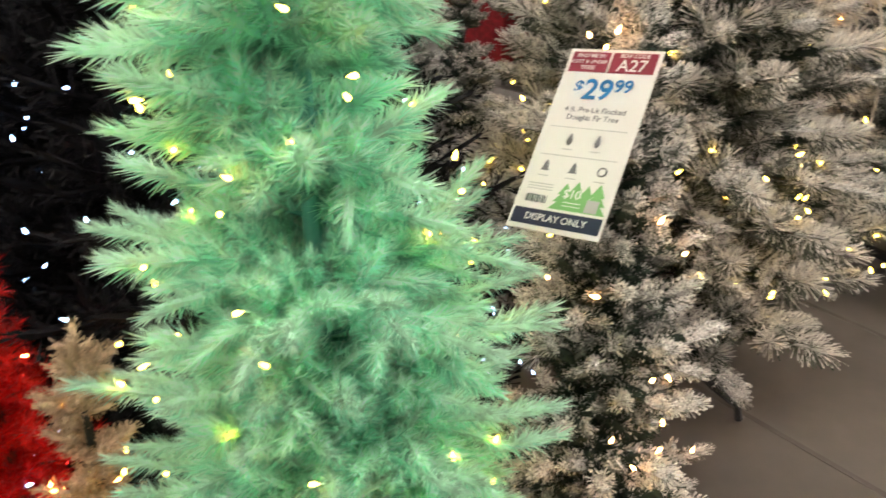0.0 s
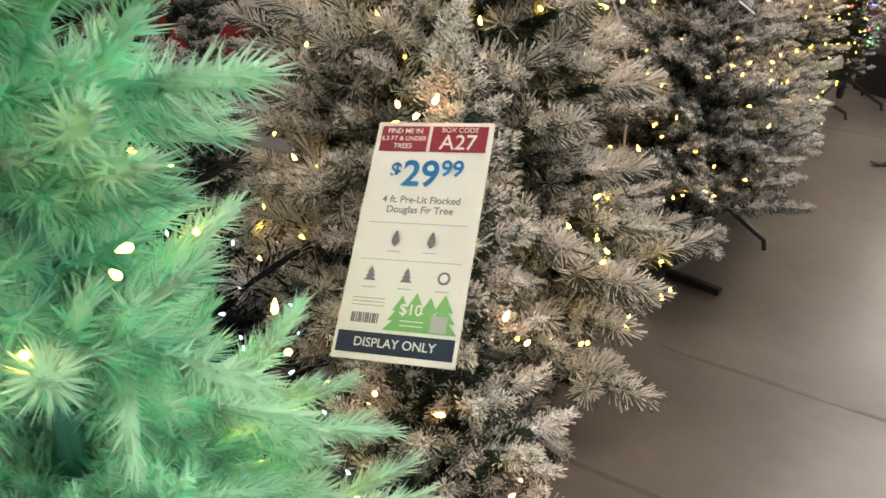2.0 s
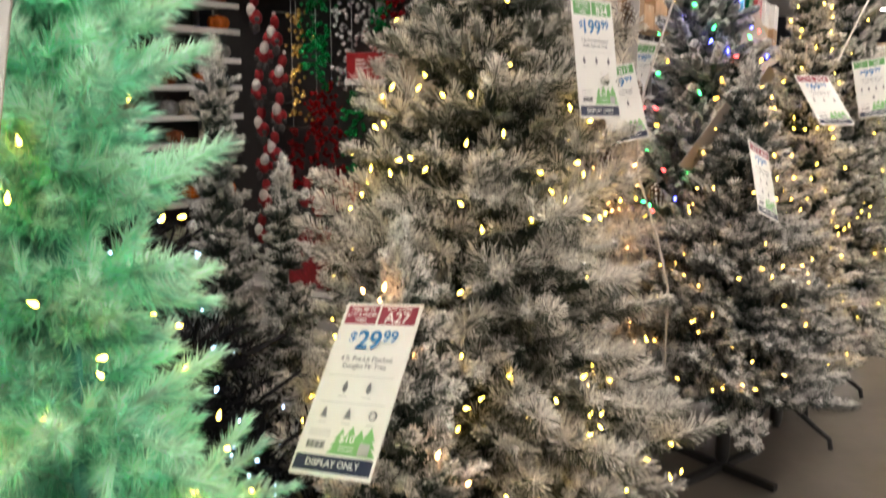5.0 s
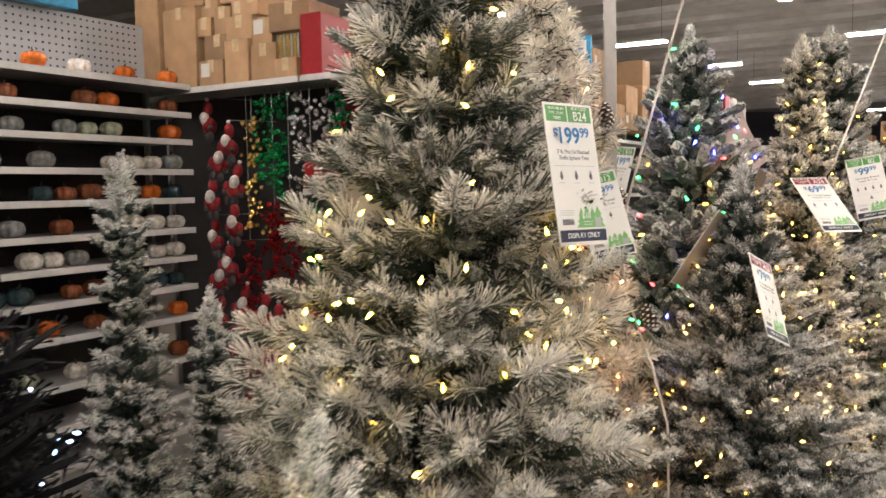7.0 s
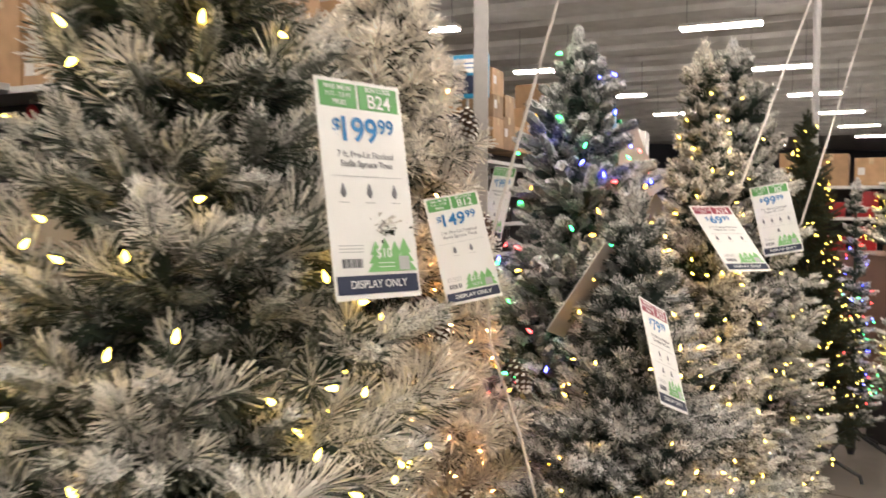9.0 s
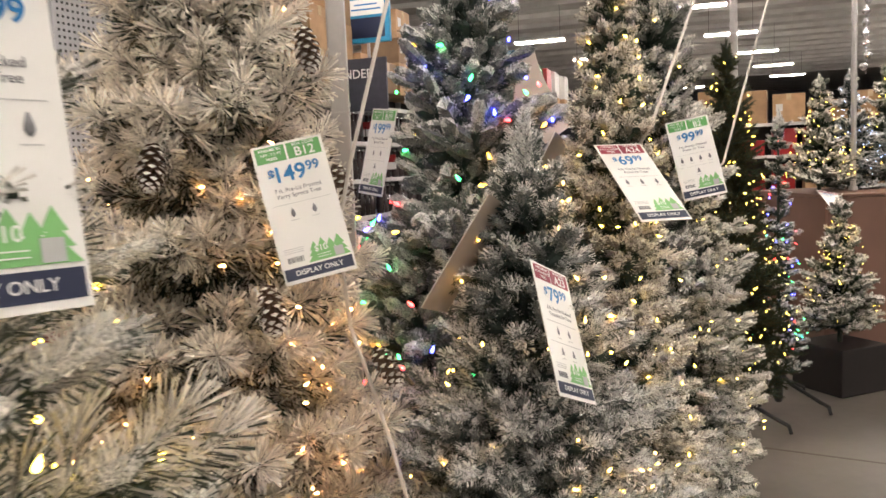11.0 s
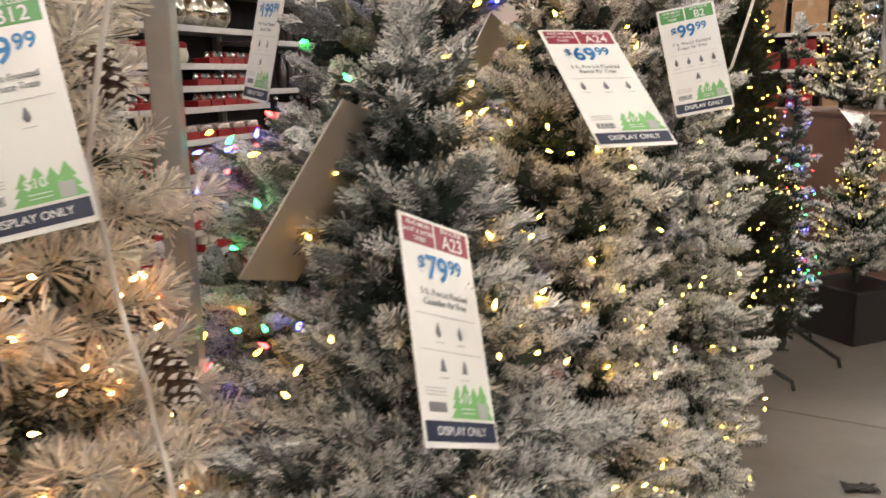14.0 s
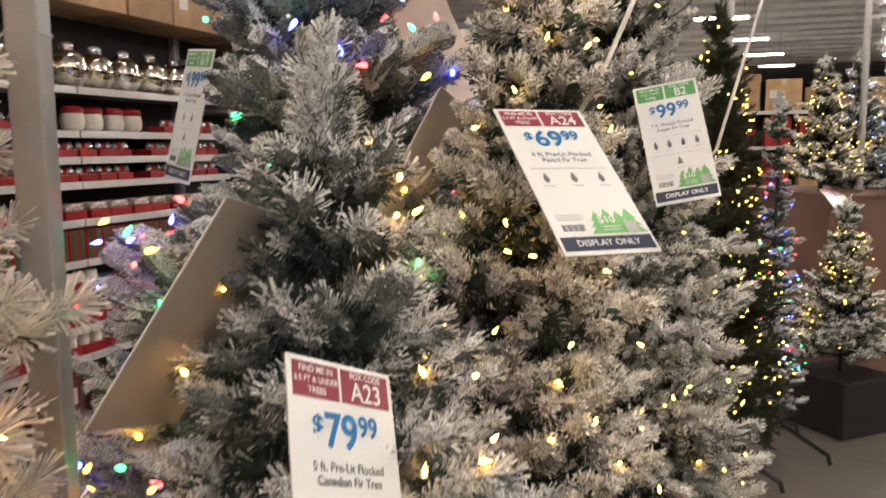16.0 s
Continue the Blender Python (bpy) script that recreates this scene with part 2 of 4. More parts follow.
def lamps():
    proto = empty("ceiling_lamp", Matrix())
    tagged(proto, "white strip lamp with bright tubes hanging below the ceiling", "ceiling lamp", "ceiling lamps")
    part("housing", boxes((-0.61, 0.61, -0.12, 0.12, 0.02, 0.07), bevel=0.01), LAMP_BODY, proto)
    for s in (-0.06, 0.06):
        part("tube", boxes((-0.59, 0.59, s - 0.045, s + 0.045, -0.01, 0.018), bevel=0.01), TUBE, proto)
    for s in (-0.5, 0.5):
        part("hanger", boxes((s - 0.004, s + 0.004, -0.004, 0.004, 0.07, 0.86)), METAL_BLACK, proto)
    first = Vector((8.45, 11.68, 4.4))
    step, across = Vector((3.3, 2.72, 0)), Vector((-0.95, 4.45, 0))
    spots = [first + step * i + across * j for j in (-3, -2, -1, 0, 1) for i in range(-4, 6)]
    spots = [p for p in spots if -11 < p.x < 44 and -11 < p.y < 39]
    turn = Matrix.Rotation(radians(-40), 4, "Z")
    proto.matrix_basis = Matrix.Translation(spots[0]) @ turn
    for p in spots[1:]:
        copy_thing(proto, Matrix.Translation(p) @ turn)


ground()
hall()
lamps()


# ---- price signs ----
CLEAR = []   # the space before each card, kept free of branches


def text_mesh(string, size, align="CENTER", bold=0.008):
    cu = bpy.data.curves.new("lettering", "FONT")
    cu.body, cu.size, cu.align_x, cu.align_y = string, size, align, "CENTER"
    cu.extrude, cu.offset = 0.0001, bold * size
    ob = bpy.data.objects.new("lettering", cu)
    scene.collection.objects.link(ob)
    dg = bpy.context.evaluated_depsgraph_get()
    me = bpy.data.meshes.new_from_object(ob.evaluated_get(dg))
    bpy.data.objects.remove(ob)
    me.materials.clear()
    return me


def letters(parent, string, x, y, size, material, name="lettering", align="CENTER", z=0.0016):
    ob = part(name, text_mesh(string, size, align), material, parent)
    ob.matrix_basis = Matrix.Translation((x, y, z))
    return ob


def flat(parent, name, x0, x1, y0, y1, material, z=0.001):
    ob = part(name, boxes((x0, x1, y0, y1, z - 0.0004, z)), material, parent)
    return ob


def fir_print(parent, x, y, h, material, z=0.0014, name="printed_fir"):
    bm = bmesh.new()
    for k in range(3):
        w, b, t = h * (0.42 - 0.09 * k), y + h * (0.02 + 0.27 * k), y + h * (0.5 + 0.25 * k)
        bm.faces.new([bm.verts.new(p) for p in ((x - w, b, z), (x + w, b, z), (x, t, z))])
        z += 0.00005
    return part(name, bm, material, parent)


def sign(label, x, y, z, rx, ry, rz, code, dollars, lines, green, icons=(2, 2), find=("FIND ME IN", "6.5 FT & UNDER", "TREES")):
    root = empty("price_sign", pose(x, y, z, rx, ry, rz))
    CLEAR.append(pose(x, y, z, rx, ry, rz).inverted())
    tagged(root, label, "price sign", "price signs")
    w, h = 0.07, 0.14
    part("card", boxes((-w, w, -h, h, -0.0008, 0.0004)), PAPER, root)
    part("card_back", boxes((-w, w, -h, h, -0.0018, -0.0012)), PAPER_BACK, root, "plain grey-brown card back")
    head = LEAF if green else MAROON
    a = flat(root, "header_panel", -0.064, -0.006, 0.103, 0.135, head)
    b = flat(root, "header_panel", -0.002, 0.064, 0.103, 0.135, head)
    for i, s in enumerate(find):
        letters(a, s, -0.035, 0.1285 - 0.0095 * i, 0.0085 if i != 1 else 0.0078, WHITE_PRINT)
    letters(b, "BOX CODE", 0.031, 0.130, 0.0085, WHITE_PRINT)
    letters(b, code, 0.031, 0.114, 0.026, WHITE_PRINT)
    x0 = -0.043 - 0.006 * (len(dollars) - 2)
    for string, size, dy in (("$", 0.026, 0.004), (dollars, 0.044, 0.0), ("99", 0.027, 0.0075)):
        me = text_mesh(string, size, "LEFT", 0.02)
        ob = part("price", me, PRICE, root)
        left = min(v.co.x for v in me.vertices)
        ob.matrix_basis = Matrix.Translation((x0 - left, 0.074 + dy, 0.0016))
        x0 += max(v.co.x for v in me.vertices) - left + 0.0022
    for i, s in enumerate(lines):
        letters(root, s, 0, 0.043 - 0.012 * i, 0.0115, INK, "description")
    flat(root, "rule", -0.058, 0.058, 0.0150, 0.0157, INK_PALE)
    if icons[1]:
        flat(root, "rule", -0.058, 0.058, -0.0285, -0.0278, INK_PALE)
    for row, n in enumerate(icons):
        for i in range(n):
            cx, cy = (i - (n - 1) / 2) * (0.042 if n < 4 else 0.03), -0.003 - row * 0.042
            if row == 0:
                bm = lathe([(0.001, -0.009), (0.004, 0), (0.0045, 0.004), (0.001, 0.009)], 8)
                bmesh.ops.transform(bm, matrix=Matrix.Translation((cx, cy, 0.0012)) @ Matrix.Diagonal((1, 1, 0.05, 1)) @ Matrix.Rotation(radians(90), 4, "X"), verts=bm.verts)
                part("printed_icon", bm, INK, root)
            elif i == 2:
                ring = [(cx + 0.006 * math.cos(q * math.tau / 14), cy + 0.006 * math.sin(q * math.tau / 14), 0.0006) for q in range(15)]
                part("printed_icon", tube(ring, 0.0012, 5), INK, root)
            else:
                fir_print(root, cx, cy - 0.008, 0.017, INK, name="printed_icon")
            flat(root, "small_print", cx - 0.008, cx + 0.008, cy - 0.0155, cy - 0.0145, INK_PALE)
    for k in range(3):
        flat(root, "small_print", -0.058, -0.02, -0.073 - 0.004 * k, -0.072 - 0.004 * k, INK_PALE)
    for k in range(12):
        flat(root, "barcode_bar", -0.055 + 0.0027 * k, -0.0535 + 0.0027 * k + 0.0007 * (k % 3 == 0), -0.1, -0.089, INK)
    for k in range(4):
        fir_print(root, 0.0 + 0.016 * k, -0.107, 0.04 + 0.004 * (k % 2), LEAF_LIGHT, z=0.0012 + 0.0001 * k)
    letters(root, "$10", 0.012, -0.083, 0.017, WHITE_PRINT, "lettering", z=0.0022)
    flat(root, "small_print", 0.002, 0.028, -0.0955, -0.0945, WHITE_PRINT, 0.0022)
    flat(root, "small_print", 0.002, 0.028, -0.1005, -0.0995, WHITE_PRINT, 0.0022)
    flat(root, "print_square", 0.036, 0.054, -0.105, -0.087, INK_PALE, 0.0022)
    band = flat(root, "footer_band", -0.066, 0.066, -0.133, -0.110, NAVY)
    letters(band, "DISPLAY ONLY", 0, -0.1215, 0.0138, WHITE_PRINT)
    return root


sign("white price card reading 29.99 for a four foot flocked fir", 0.194, 1.060, 1.069, 46.9, -6.3, -37.6, "A27", "29", ("4 ft. Pre-Lit Flocked", "Douglas Fir Tree"), False, (2, 3))
sign("white price card reading 149.99 on the frosted spruce", 1.252, 2.730, 1.457, 73.5, -10.8, -8.3, "B12", "149", ("7 ft. Pre-Lit Frosted", "Perry Spruce Tree"), True, (2, 0), ("FIND ME IN", "7 FT - 7.5 FT", "TREES"))
sign("white price card reading 79.99 on the five foot fir", 1.712, 2.543, 1.193, 64.9, 21.2, 27.6, "A23", "79", ("5 ft. Pre-Lit Flocked", "Canadian Fir Tree"), False, (2, 2))
sign("white price card reading 69.99 on the cream pencil tree", 2.116, 2.838, 1.472, 41.4, 0.4, -1.8, "A24", "69", ("6 ft. Pre-Lit Flocked", "Pencil Fir Tree"), False, (3, 0))
sign("white price card reading 99.99 on the white pencil tree", 2.723, 3.377, 1.522, 70.6, -10.2, -30.3, "B2", "99", ("7 ft. Pre-Lit Flocked", "Fraser Fir Tree"), True, (4, 1), ("FIND ME IN", "7 FT - 7.5 FT", "TREES"))
sign("white price card reading 199.99 on the broad flocked spruce", 0.813, 1.806, 1.573, 79.9, 0.7, 27.7, "B24", "199", ("7 ft. Pre-Lit Flocked", "Stella Spruce Tree"), True, (3, 0), ("FIND ME IN", "7 FT - 7.5 FT", "TREES"))
sign("white price card reading 199.99 on the multicolour tree", 1.720, 3.699, 1.582, 78.3, 5.6, -75.0, "B19", "199", ("7 ft. Pre-Lit Flocked", "Spruce Tree"), True, (2, 1), ("FIND ME IN", "7 FT - 7.5 FT", "TREES"))

sign("white price card hanging on the mint green tree", -0.135, 0.60, 1.60, 84, 8, -35, "A30", "49", ("6 ft. Pre-Lit Tree",), False, (2, 2))
CLEAR.pop()   # it hangs clear of the branches


def card_back(label, x, y, z, rx, ry, rz, bow=0.0):
    """A price card seen from its plain back, slightly bowed."""
    root = empty("price_sign", pose(x, y, z, rx, ry, rz))
    tagged(root, label, "price sign", "price signs")
    bm = bmesh.new()
    rings = []
    for i in range(9):
        v = i / 8 - 0.5
        z0 = bow * (4 * v * v - 1) * 0.28
        rings.append([bm.verts.new((0.07 * u, 0.28 * v, z0 + h)) for u, h in ((-1, -0.0007), (1, -0.0007), (1, 0.0007), (-1, 0.0007))])
    for a, b in zip(rings, rings[1:]):
        for k in range(4):
            bm.faces.new((a[k], a[(k + 1) % 4], b[(k + 1) % 4], b[k]))
    bm.faces.new(rings[0][::-1])
    bm.faces.new(rings[-1])
    front = bm.copy()
    bmesh.ops.translate(front, verts=front.verts, vec=(0, 0, -0.0018))
    part("card", bm, PAPER_BACK, root)
    part("printed_front", front, PAPER, root, "white printed face turned away")
    return root


card_back("blank grey-brown back of a card leaning on the five foot fir", 1.62, 2.79, 1.33, 120, 14, 45)
CLEAR.append(pose(1.665, 3.64, 1.58, 90, 0, 4).inverted())
CLEAR.append((pose(1.62, 2.79, 1.33, 120, 14, 45) @ pose(-0.13, 0, 0)).inverted())
card_back("bowed grey back of a card on the multicolour tree", 2.22, 3.52, 1.74, 82, -28, 12, 0.10)
card_back("blank grey-brown back of a card beside the cream pencil tree", 2.04, 3.21, 1.47, 115, 14, 45)
card_back("blank grey-brown back of a card on the broad spruce", 0.44, 2.02, 1.55, 84, 10, -25)


# ---- shelving ----
PUMPKIN = [shader("pumpkin_" + n, c, 0.16, metal=0.25, vary=0.35, scale=45, bump=0.4) for n, c in (("orange", (0.55, 0.13, 0.02)), ("white", (0.66, 0.62, 0.55)), ("sage", (0.36, 0.38, 0.28)), ("teal", (0.03, 0.055, 0.062)), ("grey", (0.26, 0.26, 0.25)), ("copper", (0.22, 0.07, 0.03)))]
RED = shader("glossy_red", (0.30, 0.012, 0.015), 0.35, vary=0.1)
RED_MATT = shader("felt_red", (0.20, 0.008, 0.012), 0.95, vary=0.4, scale=40)
WOOL = shader("doll_wool", (0.42, 0.40, 0.37), 0.95, vary=0.3, scale=60, bump=0.5)
SILVER = shader("silver_cap", (0.75, 0.75, 0.75), 0.2, metal=0.9, vary=0.05)
CREAMY = shader("glazed_cream", (0.72, 0.66, 0.58), 0.3, vary=0.06)
DEEP_GREEN = shader("printed_green", (0.02, 0.10, 0.04), 0.4)
BEAD_GREEN = shader("bead_green", (0.01, 0.28, 0.08), 0.15, metal=0.7, island=0.5)
BEAD_GOLD = shader("bead_gold", (0.7, 0.48, 0.14), 0.2, metal=0.8, island=0.4)
BEAD_RED = shader("bead_red", (0.22, 0.008, 0.012), 0.2, metal=0.6, island=0.5)
BLUE_FRAME = shader("sign_blue", (0.02, 0.25, 0.46), 0.4)
BOTTLE = shader("bottle_dark", (0.04, 0.03, 0.03), 0.15, vary=0.2, per_object=0.5)
PLASTIC_BLUE = shader("ornament_blue", (0.02, 0.04, 0.4), 0.2, metal=0.5)
WHITE_BOX = shader("white_carton", (0.62, 0.60, 0.57), 0.6, vary=0.05)
A_FRAME = Matrix.Translation((-0.24, 5.39, 0)) @ Matrix.Rotation(radians(AISLE), 4, "Z")          # x along the aisle, y into the shelf
B_FRAME = Matrix.Translation((0.38, 4.83, 0)) @ Matrix.Rotation(radians(AISLE), 4, "Z")
E_FRAME = Matrix.Translation((-0.24, 5.39, 0)) @ Matrix.Rotation(radians(AISLE - 90), 4, "Z")   # the end of the second run


def shelf_unit(label, m, x0, x1, levels, depth, height, panel=SHELF_BACK):
    root = empty("shelf_unit", m)
    tagged(root, label, "shelf unit", "shop shelving")
    part("back_panel", boxes((x0, x1, depth - 0.02, depth, 0.1, height)), panel, root)
    part("kick_plate", boxes((x0, x1, 0.02, 0.04, 0, 0.12)), SHELF, root)
    for x in (x0 + 0.012, x1 - 0.012):
        part("upright", boxes((x - 0.011, x + 0.011, depth - 0.06, depth - 0.02, 0, height), bevel=0.003), SHELF, root)
    for z in levels:
        sh = part("shelf", boxes((x0 + 0.003, x1 - 0.003, 0.004, depth - 0.021, z - 0.02, z), bevel=0.002), SHELF, root)
        part("price_rail", boxes((x0 + 0.003, x1 - 0.003, -0.006, 0.003, z - 0.032, z + 0.002), bevel=0.002), SHELF_LIP, sh, "pale grey price rail")
    return root


A_LEVELS = (0.16, 0.37, 0.585, 0.83, 1.01, 1.18, 1.345, 1.522, 1.688, 1.863, 2.02, 2.185)
B_LEVELS = (0.24, 0.55, 0.69, 0.85, 1.0, 1.19, 1.365, 1.48, 1.60, 1.80)
for k in range(3):
    shelf_unit("grey steel shelves filled with autumn pumpkin ornaments", A_FRAME, -1.22 * (k + 1), -1.22 * k - 0.004, A_LEVELS, 0.42, 2.2)
peg = part("pegboard", boxes((-3.6, -0.03, 0.36, 0.375, 2.19, 2.56)), PEG, None)
peg.matrix_basis = A_FRAME
tagged(peg, "grey perforated pegboard above the pumpkin shelves", "pegboard")
holes = [(-3.5 + 0.04 * i, 2.21 + 0.04 * j) for i in range(86) for j in range(9)]
part("perforation", boxes(*[(x, x + 0.011, 0.3575, 0.3595, z, z + 0.011) for x, z in holes if x > -1.2]), SHELF_BACK, peg)["kind"] = "stuff"
for k in range(6):
    shelf_unit("grey steel shelves filled with red and silver ornaments" if k < 2 else "grey steel shelves with dark bottles and red goods", B_FRAME, 0.45 + 1.22 * k, 0.45 + 1.22 * (k + 1) - 0.004, B_LEVELS if k < 2 else (0.2, 0.55, 0.85, 1.15, 1.45, 1.75, 2.05), 0.40, 2.18)
shelf_unit("dark end-of-aisle display hung with garlands and plush dolls", E_FRAME, -0.62, 0.83, (0.25, 2.17), 0.40, 2.16)


shelf_unit("dark end-of-aisle shelves with red gift cartons", E_FRAME, 0.834, 1.34, (0.25, 0.8, 1.56, 2.17), 0.40, 2.16)
side = part("pegboard", boxes((1.342, 1.36, 0.0, 0.42, 0.0, 2.3), bevel=0.002), PEG, None)
side.matrix_basis = E_FRAME
tagged(side, "grey perforated side panel closing the end display", "pegboard")
part("perforation", boxes(*[(1.3605, 1.3622, 0.02 + 0.025 * i, 0.029 + 0.025 * i, z, z + 0.009) for i in range(16) for z in [1.2 + 0.025 * j for j in range(43)]]), SHELF_BACK, side)["kind"] = "stuff"


def set_down(frame_m, x, y, z, turn=0.0):
    return frame_m @ pose(x, y, z, 0, 0, turn)


def pumpkins():
    rng = random.Random(5)
    protos = []
    for mat in PUMPKIN:
        p = empty("pumpkin", Matrix())
        tagged(p, mat.name.split("_")[1] + " ribbed ornamental pumpkin on a grey shelf", "pumpkin", "ornamental pumpkins")
        part("body", lathe([(0.01, 0.004), (0.04, 0.0), (0.058, 0.02), (0.064, 0.042), (0.054, 0.068), (0.03, 0.08), (0.008, 0.074)], 32, 8, 0.2), mat, p)
        part("stem", tube([(0, 0, 0.07), (0.002, 0, 0.085), (0.008, 0, 0.1)], 0.007, 6, 0.004), STEM, p)
        protos.append(p)
    used = set()
    rows = {2.185: "0-0-1-0-1-0", 2.02: "5--05--5-0-5", 1.863: "0--224-43-4", 1.688: "4111--4-11-4", 1.522: "30-5553-2-03", 1.345: "1114-5-411-3", 1.18: "11-5-411-5-4",
            1.01: "33-555-33-0", 0.83: "0-0-5-0-55", 0.585: "5-22-1-2-5"}
    for z, row in rows.items():
        x = -0.09
        for c in row:
            if c != "-":
                i = int(c)
                m = set_down(A_FRAME, x, 0.08 + 0.025 * rng.random(), z, rng.random() * 360)
                if i in used:
                    copy_thing(protos[i], m @ Matrix.Scale(rng.uniform(0.9, 1.12), 4))
                else:
                    used.add(i)
                    protos[i].matrix_basis = m
            x -= rng.uniform(0.125, 0.15)
    for i, p in enumerate(protos):
        if i not in used:
            p.matrix_basis = set_down(A_FRAME, -1.9 - 0.15 * i, 0.08, 1.18)


pumpkins()


def row_of(proto, frame_m, xs, y, z, jitter=0.0, seed=1, first=False):
    rng = random.Random(seed)
    for i, x in enumerate(xs):
        m = set_down(frame_m, x, y + jitter * (rng.random() - 0.5), z, jitter * 400 * (rng.random() - 0.5))
        if first and i == 0:
            proto.matrix_basis = m
        else:
            copy_thing(proto, m)


def spread_x(x0, x1, step):
    return [x0 + step * i for i in range(int((x1 - x0) / step + 1e-6) + 1)]


def ornaments():
    g = empty("glass_globe", Matrix())
    tagged(g, "large clear mercury-glass globe ornament with a silver cap", "globe ornament", "glass globes")
    part("globe", lathe([(0.02, 0.0), (0.06, 0.012), (0.088, 0.05), (0.097, 0.09), (0.085, 0.14), (0.05, 0.174), (0.028, 0.182)], 28), shader("mercury_glass", (0.72, 0.68, 0.58), 0.12, metal=1.0, vary=0.55, scale=22, bump=0.5), g)
    part("cap", lathe([(0.033, 0.178), (0.036, 0.2), (0.03, 0.212), (0.012, 0.218)], 16, 8, 0.15), SILVER, g, "silver cap")
    row_of(g, B_FRAME, spread_x(0.95, 2.6, 0.2), 0.13, 1.80, 0.02, first=True)
    s = empty("ornament_pack", Matrix())
    tagged(s, "red tray of small silver-capped ornaments", "ornament pack", "ornament packs")
    part("tray", boxes((-0.055, 0.055, -0.06, 0.06, 0, 0.035), bevel=0.003), RED, s)
    for i in range(3):
        b = part("ornament", lathe([(0.006, 0.03), (0.016, 0.036), (0.018, 0.05), (0.01, 0.066), (0.005, 0.072)], 10), RED if i % 2 else SILVER, s)
        b.matrix_basis = Matrix.Translation((-0.036 + 0.036 * i, -0.03, 0))
    xs = [x for x in spread_x(0.62, 2.85, 0.125) if (int(x * 10) % 7)]
    row_of(s, B_FRAME, xs, 0.08, 1.48, 0.01, first=True)
    row_of(s, B_FRAME, xs, 0.08, 1.365, 0.01, 3)
    row_of(s, B_FRAME, [x for x in xs if x < 1.5 or x > 2.3], 0.08, 1.60, 0.01, 4)
    m = empty("ceramic_mug", Matrix())
    tagged(m, "round cream ceramic mug with a red rim", "mug", "ceramic mugs")
    part("body", lathe([(0.03, 0), (0.05, 0.015), (0.056, 0.05), (0.048, 0.085), (0.046, 0.087)], 16), CREAMY, m)
    part("rim", lathe([(0.047, 0.083), (0.052, 0.09), (0.05, 0.108), (0.03, 0.118)], 16), RED, m, "red rim")
    row_of(m, B_FRAME, (1.72, 1.86, 2.0, 2.14), 0.09, 1.60, 0.02, first=True)
    c = empty("gift_carton", Matrix())
    tagged(c, "red and dark green striped gift carton", "gift carton", "gift cartons")
    part("carton", boxes((-0.05, 0.05, -0.05, 0.05, 0, 0.14), bevel=0.003), RED, c)
    for x in (-0.025, 0.025):
        part("stripe", boxes((x - 0.012, x + 0.012, -0.0525, -0.0502, 0.004, 0.136)), DEEP_GREEN, c, "dark green stripe")
    row_of(c, B_FRAME, spread_x(0.56, 2.85, 0.108), 0.07, 1.0, 0.0, first=True)
    j = empty("candle_tray", Matrix())
    tagged(j, "red tray with cream-topped jar candles", "candle tray", "candle trays")
    part("tray", boxes((-0.075, 0.075, -0.05, 0.05, 0, 0.045), bevel=0.003), RED, j)
    for x in (-0.04, 0.04):
        b = part("jar", lathe([(0.026, 0.03), (0.03, 0.04), (0.03, 0.085), (0.026, 0.092)], 12), CREAMY, j)
        b.matrix_basis = Matrix.Translation((x, -0.01, 0))
    for i, z in enumerate((0.55, 0.69, 0.85)):
        row_of(j, B_FRAME, [x for x in spread_x(0.56, 2.85, 0.165) if (int(x * 9) + i) % 6], 0.07, z, 0.01, 7 + i, first=(i == 0))
    q = empty("wrapped_sweets", Matrix())
    tagged(q, "low red and white carton of wrapped ornaments", "carton", "low cartons")
    part("carton", boxes((-0.07, 0.07, -0.05, 0.05, 0, 0.04), bevel=0.003), RED, q)
    part("window", boxes((-0.06, 0.06, -0.04, 0.04, 0.041, 0.075), bevel=0.01), shader("cello_white", (0.5, 0.42, 0.38), 0.2, vary=0.6, scale=60), q)
    row_of(q, B_FRAME, spread_x(0.56, 2.85, 0.155), 0.07, 1.19, 0.01, first=True)
    k = empty("book_box", Matrix())
    tagged(k, "dark red boxed keepsake with pale edges", "box", "keepsake boxes")
    part("body", boxes((-0.06, 0.06, -0.03, 0.03, 0, 0.2), bevel=0.004), shader("keepsake_maroon", (0.12, 0.02, 0.02), 0.5), k)
    part("label_plate", boxes((-0.03, 0.03, -0.0325, -0.0302, 0.07, 0.15)), CREAMY, k, "cream label plate")
    row_of(k, B_FRAME, [x for x in spread_x(0.6, 2.85, 0.2)], 0.09, 0.24, 0.03, first=True)
    b = empty("bottle", Matrix())
    tagged(b, "dark glass bottle on a grey shelf", "bottle", "bottles")
    part("body", lathe([(0.03, 0), (0.035, 0.01), (0.035, 0.13), (0.014, 0.17), (0.013, 0.22), (0.016, 0.225)], 14), BOTTLE, b)
    part("cap", lathe([(0.015, 0.224), (0.016, 0.23), (0.012, 0.25)], 10), SILVER, b, "silver cap")
    first = True
    for i, z in enumerate((0.85, 1.15, 1.45, 1.75)):
        row_of(b, B_FRAME, [x for x in spread_x(2.98, 5.2, 0.095) if (int(x * 11) + i) % 5], 0.07, z, 0.01, 11 + i, first=first)
        first = False


ornaments()


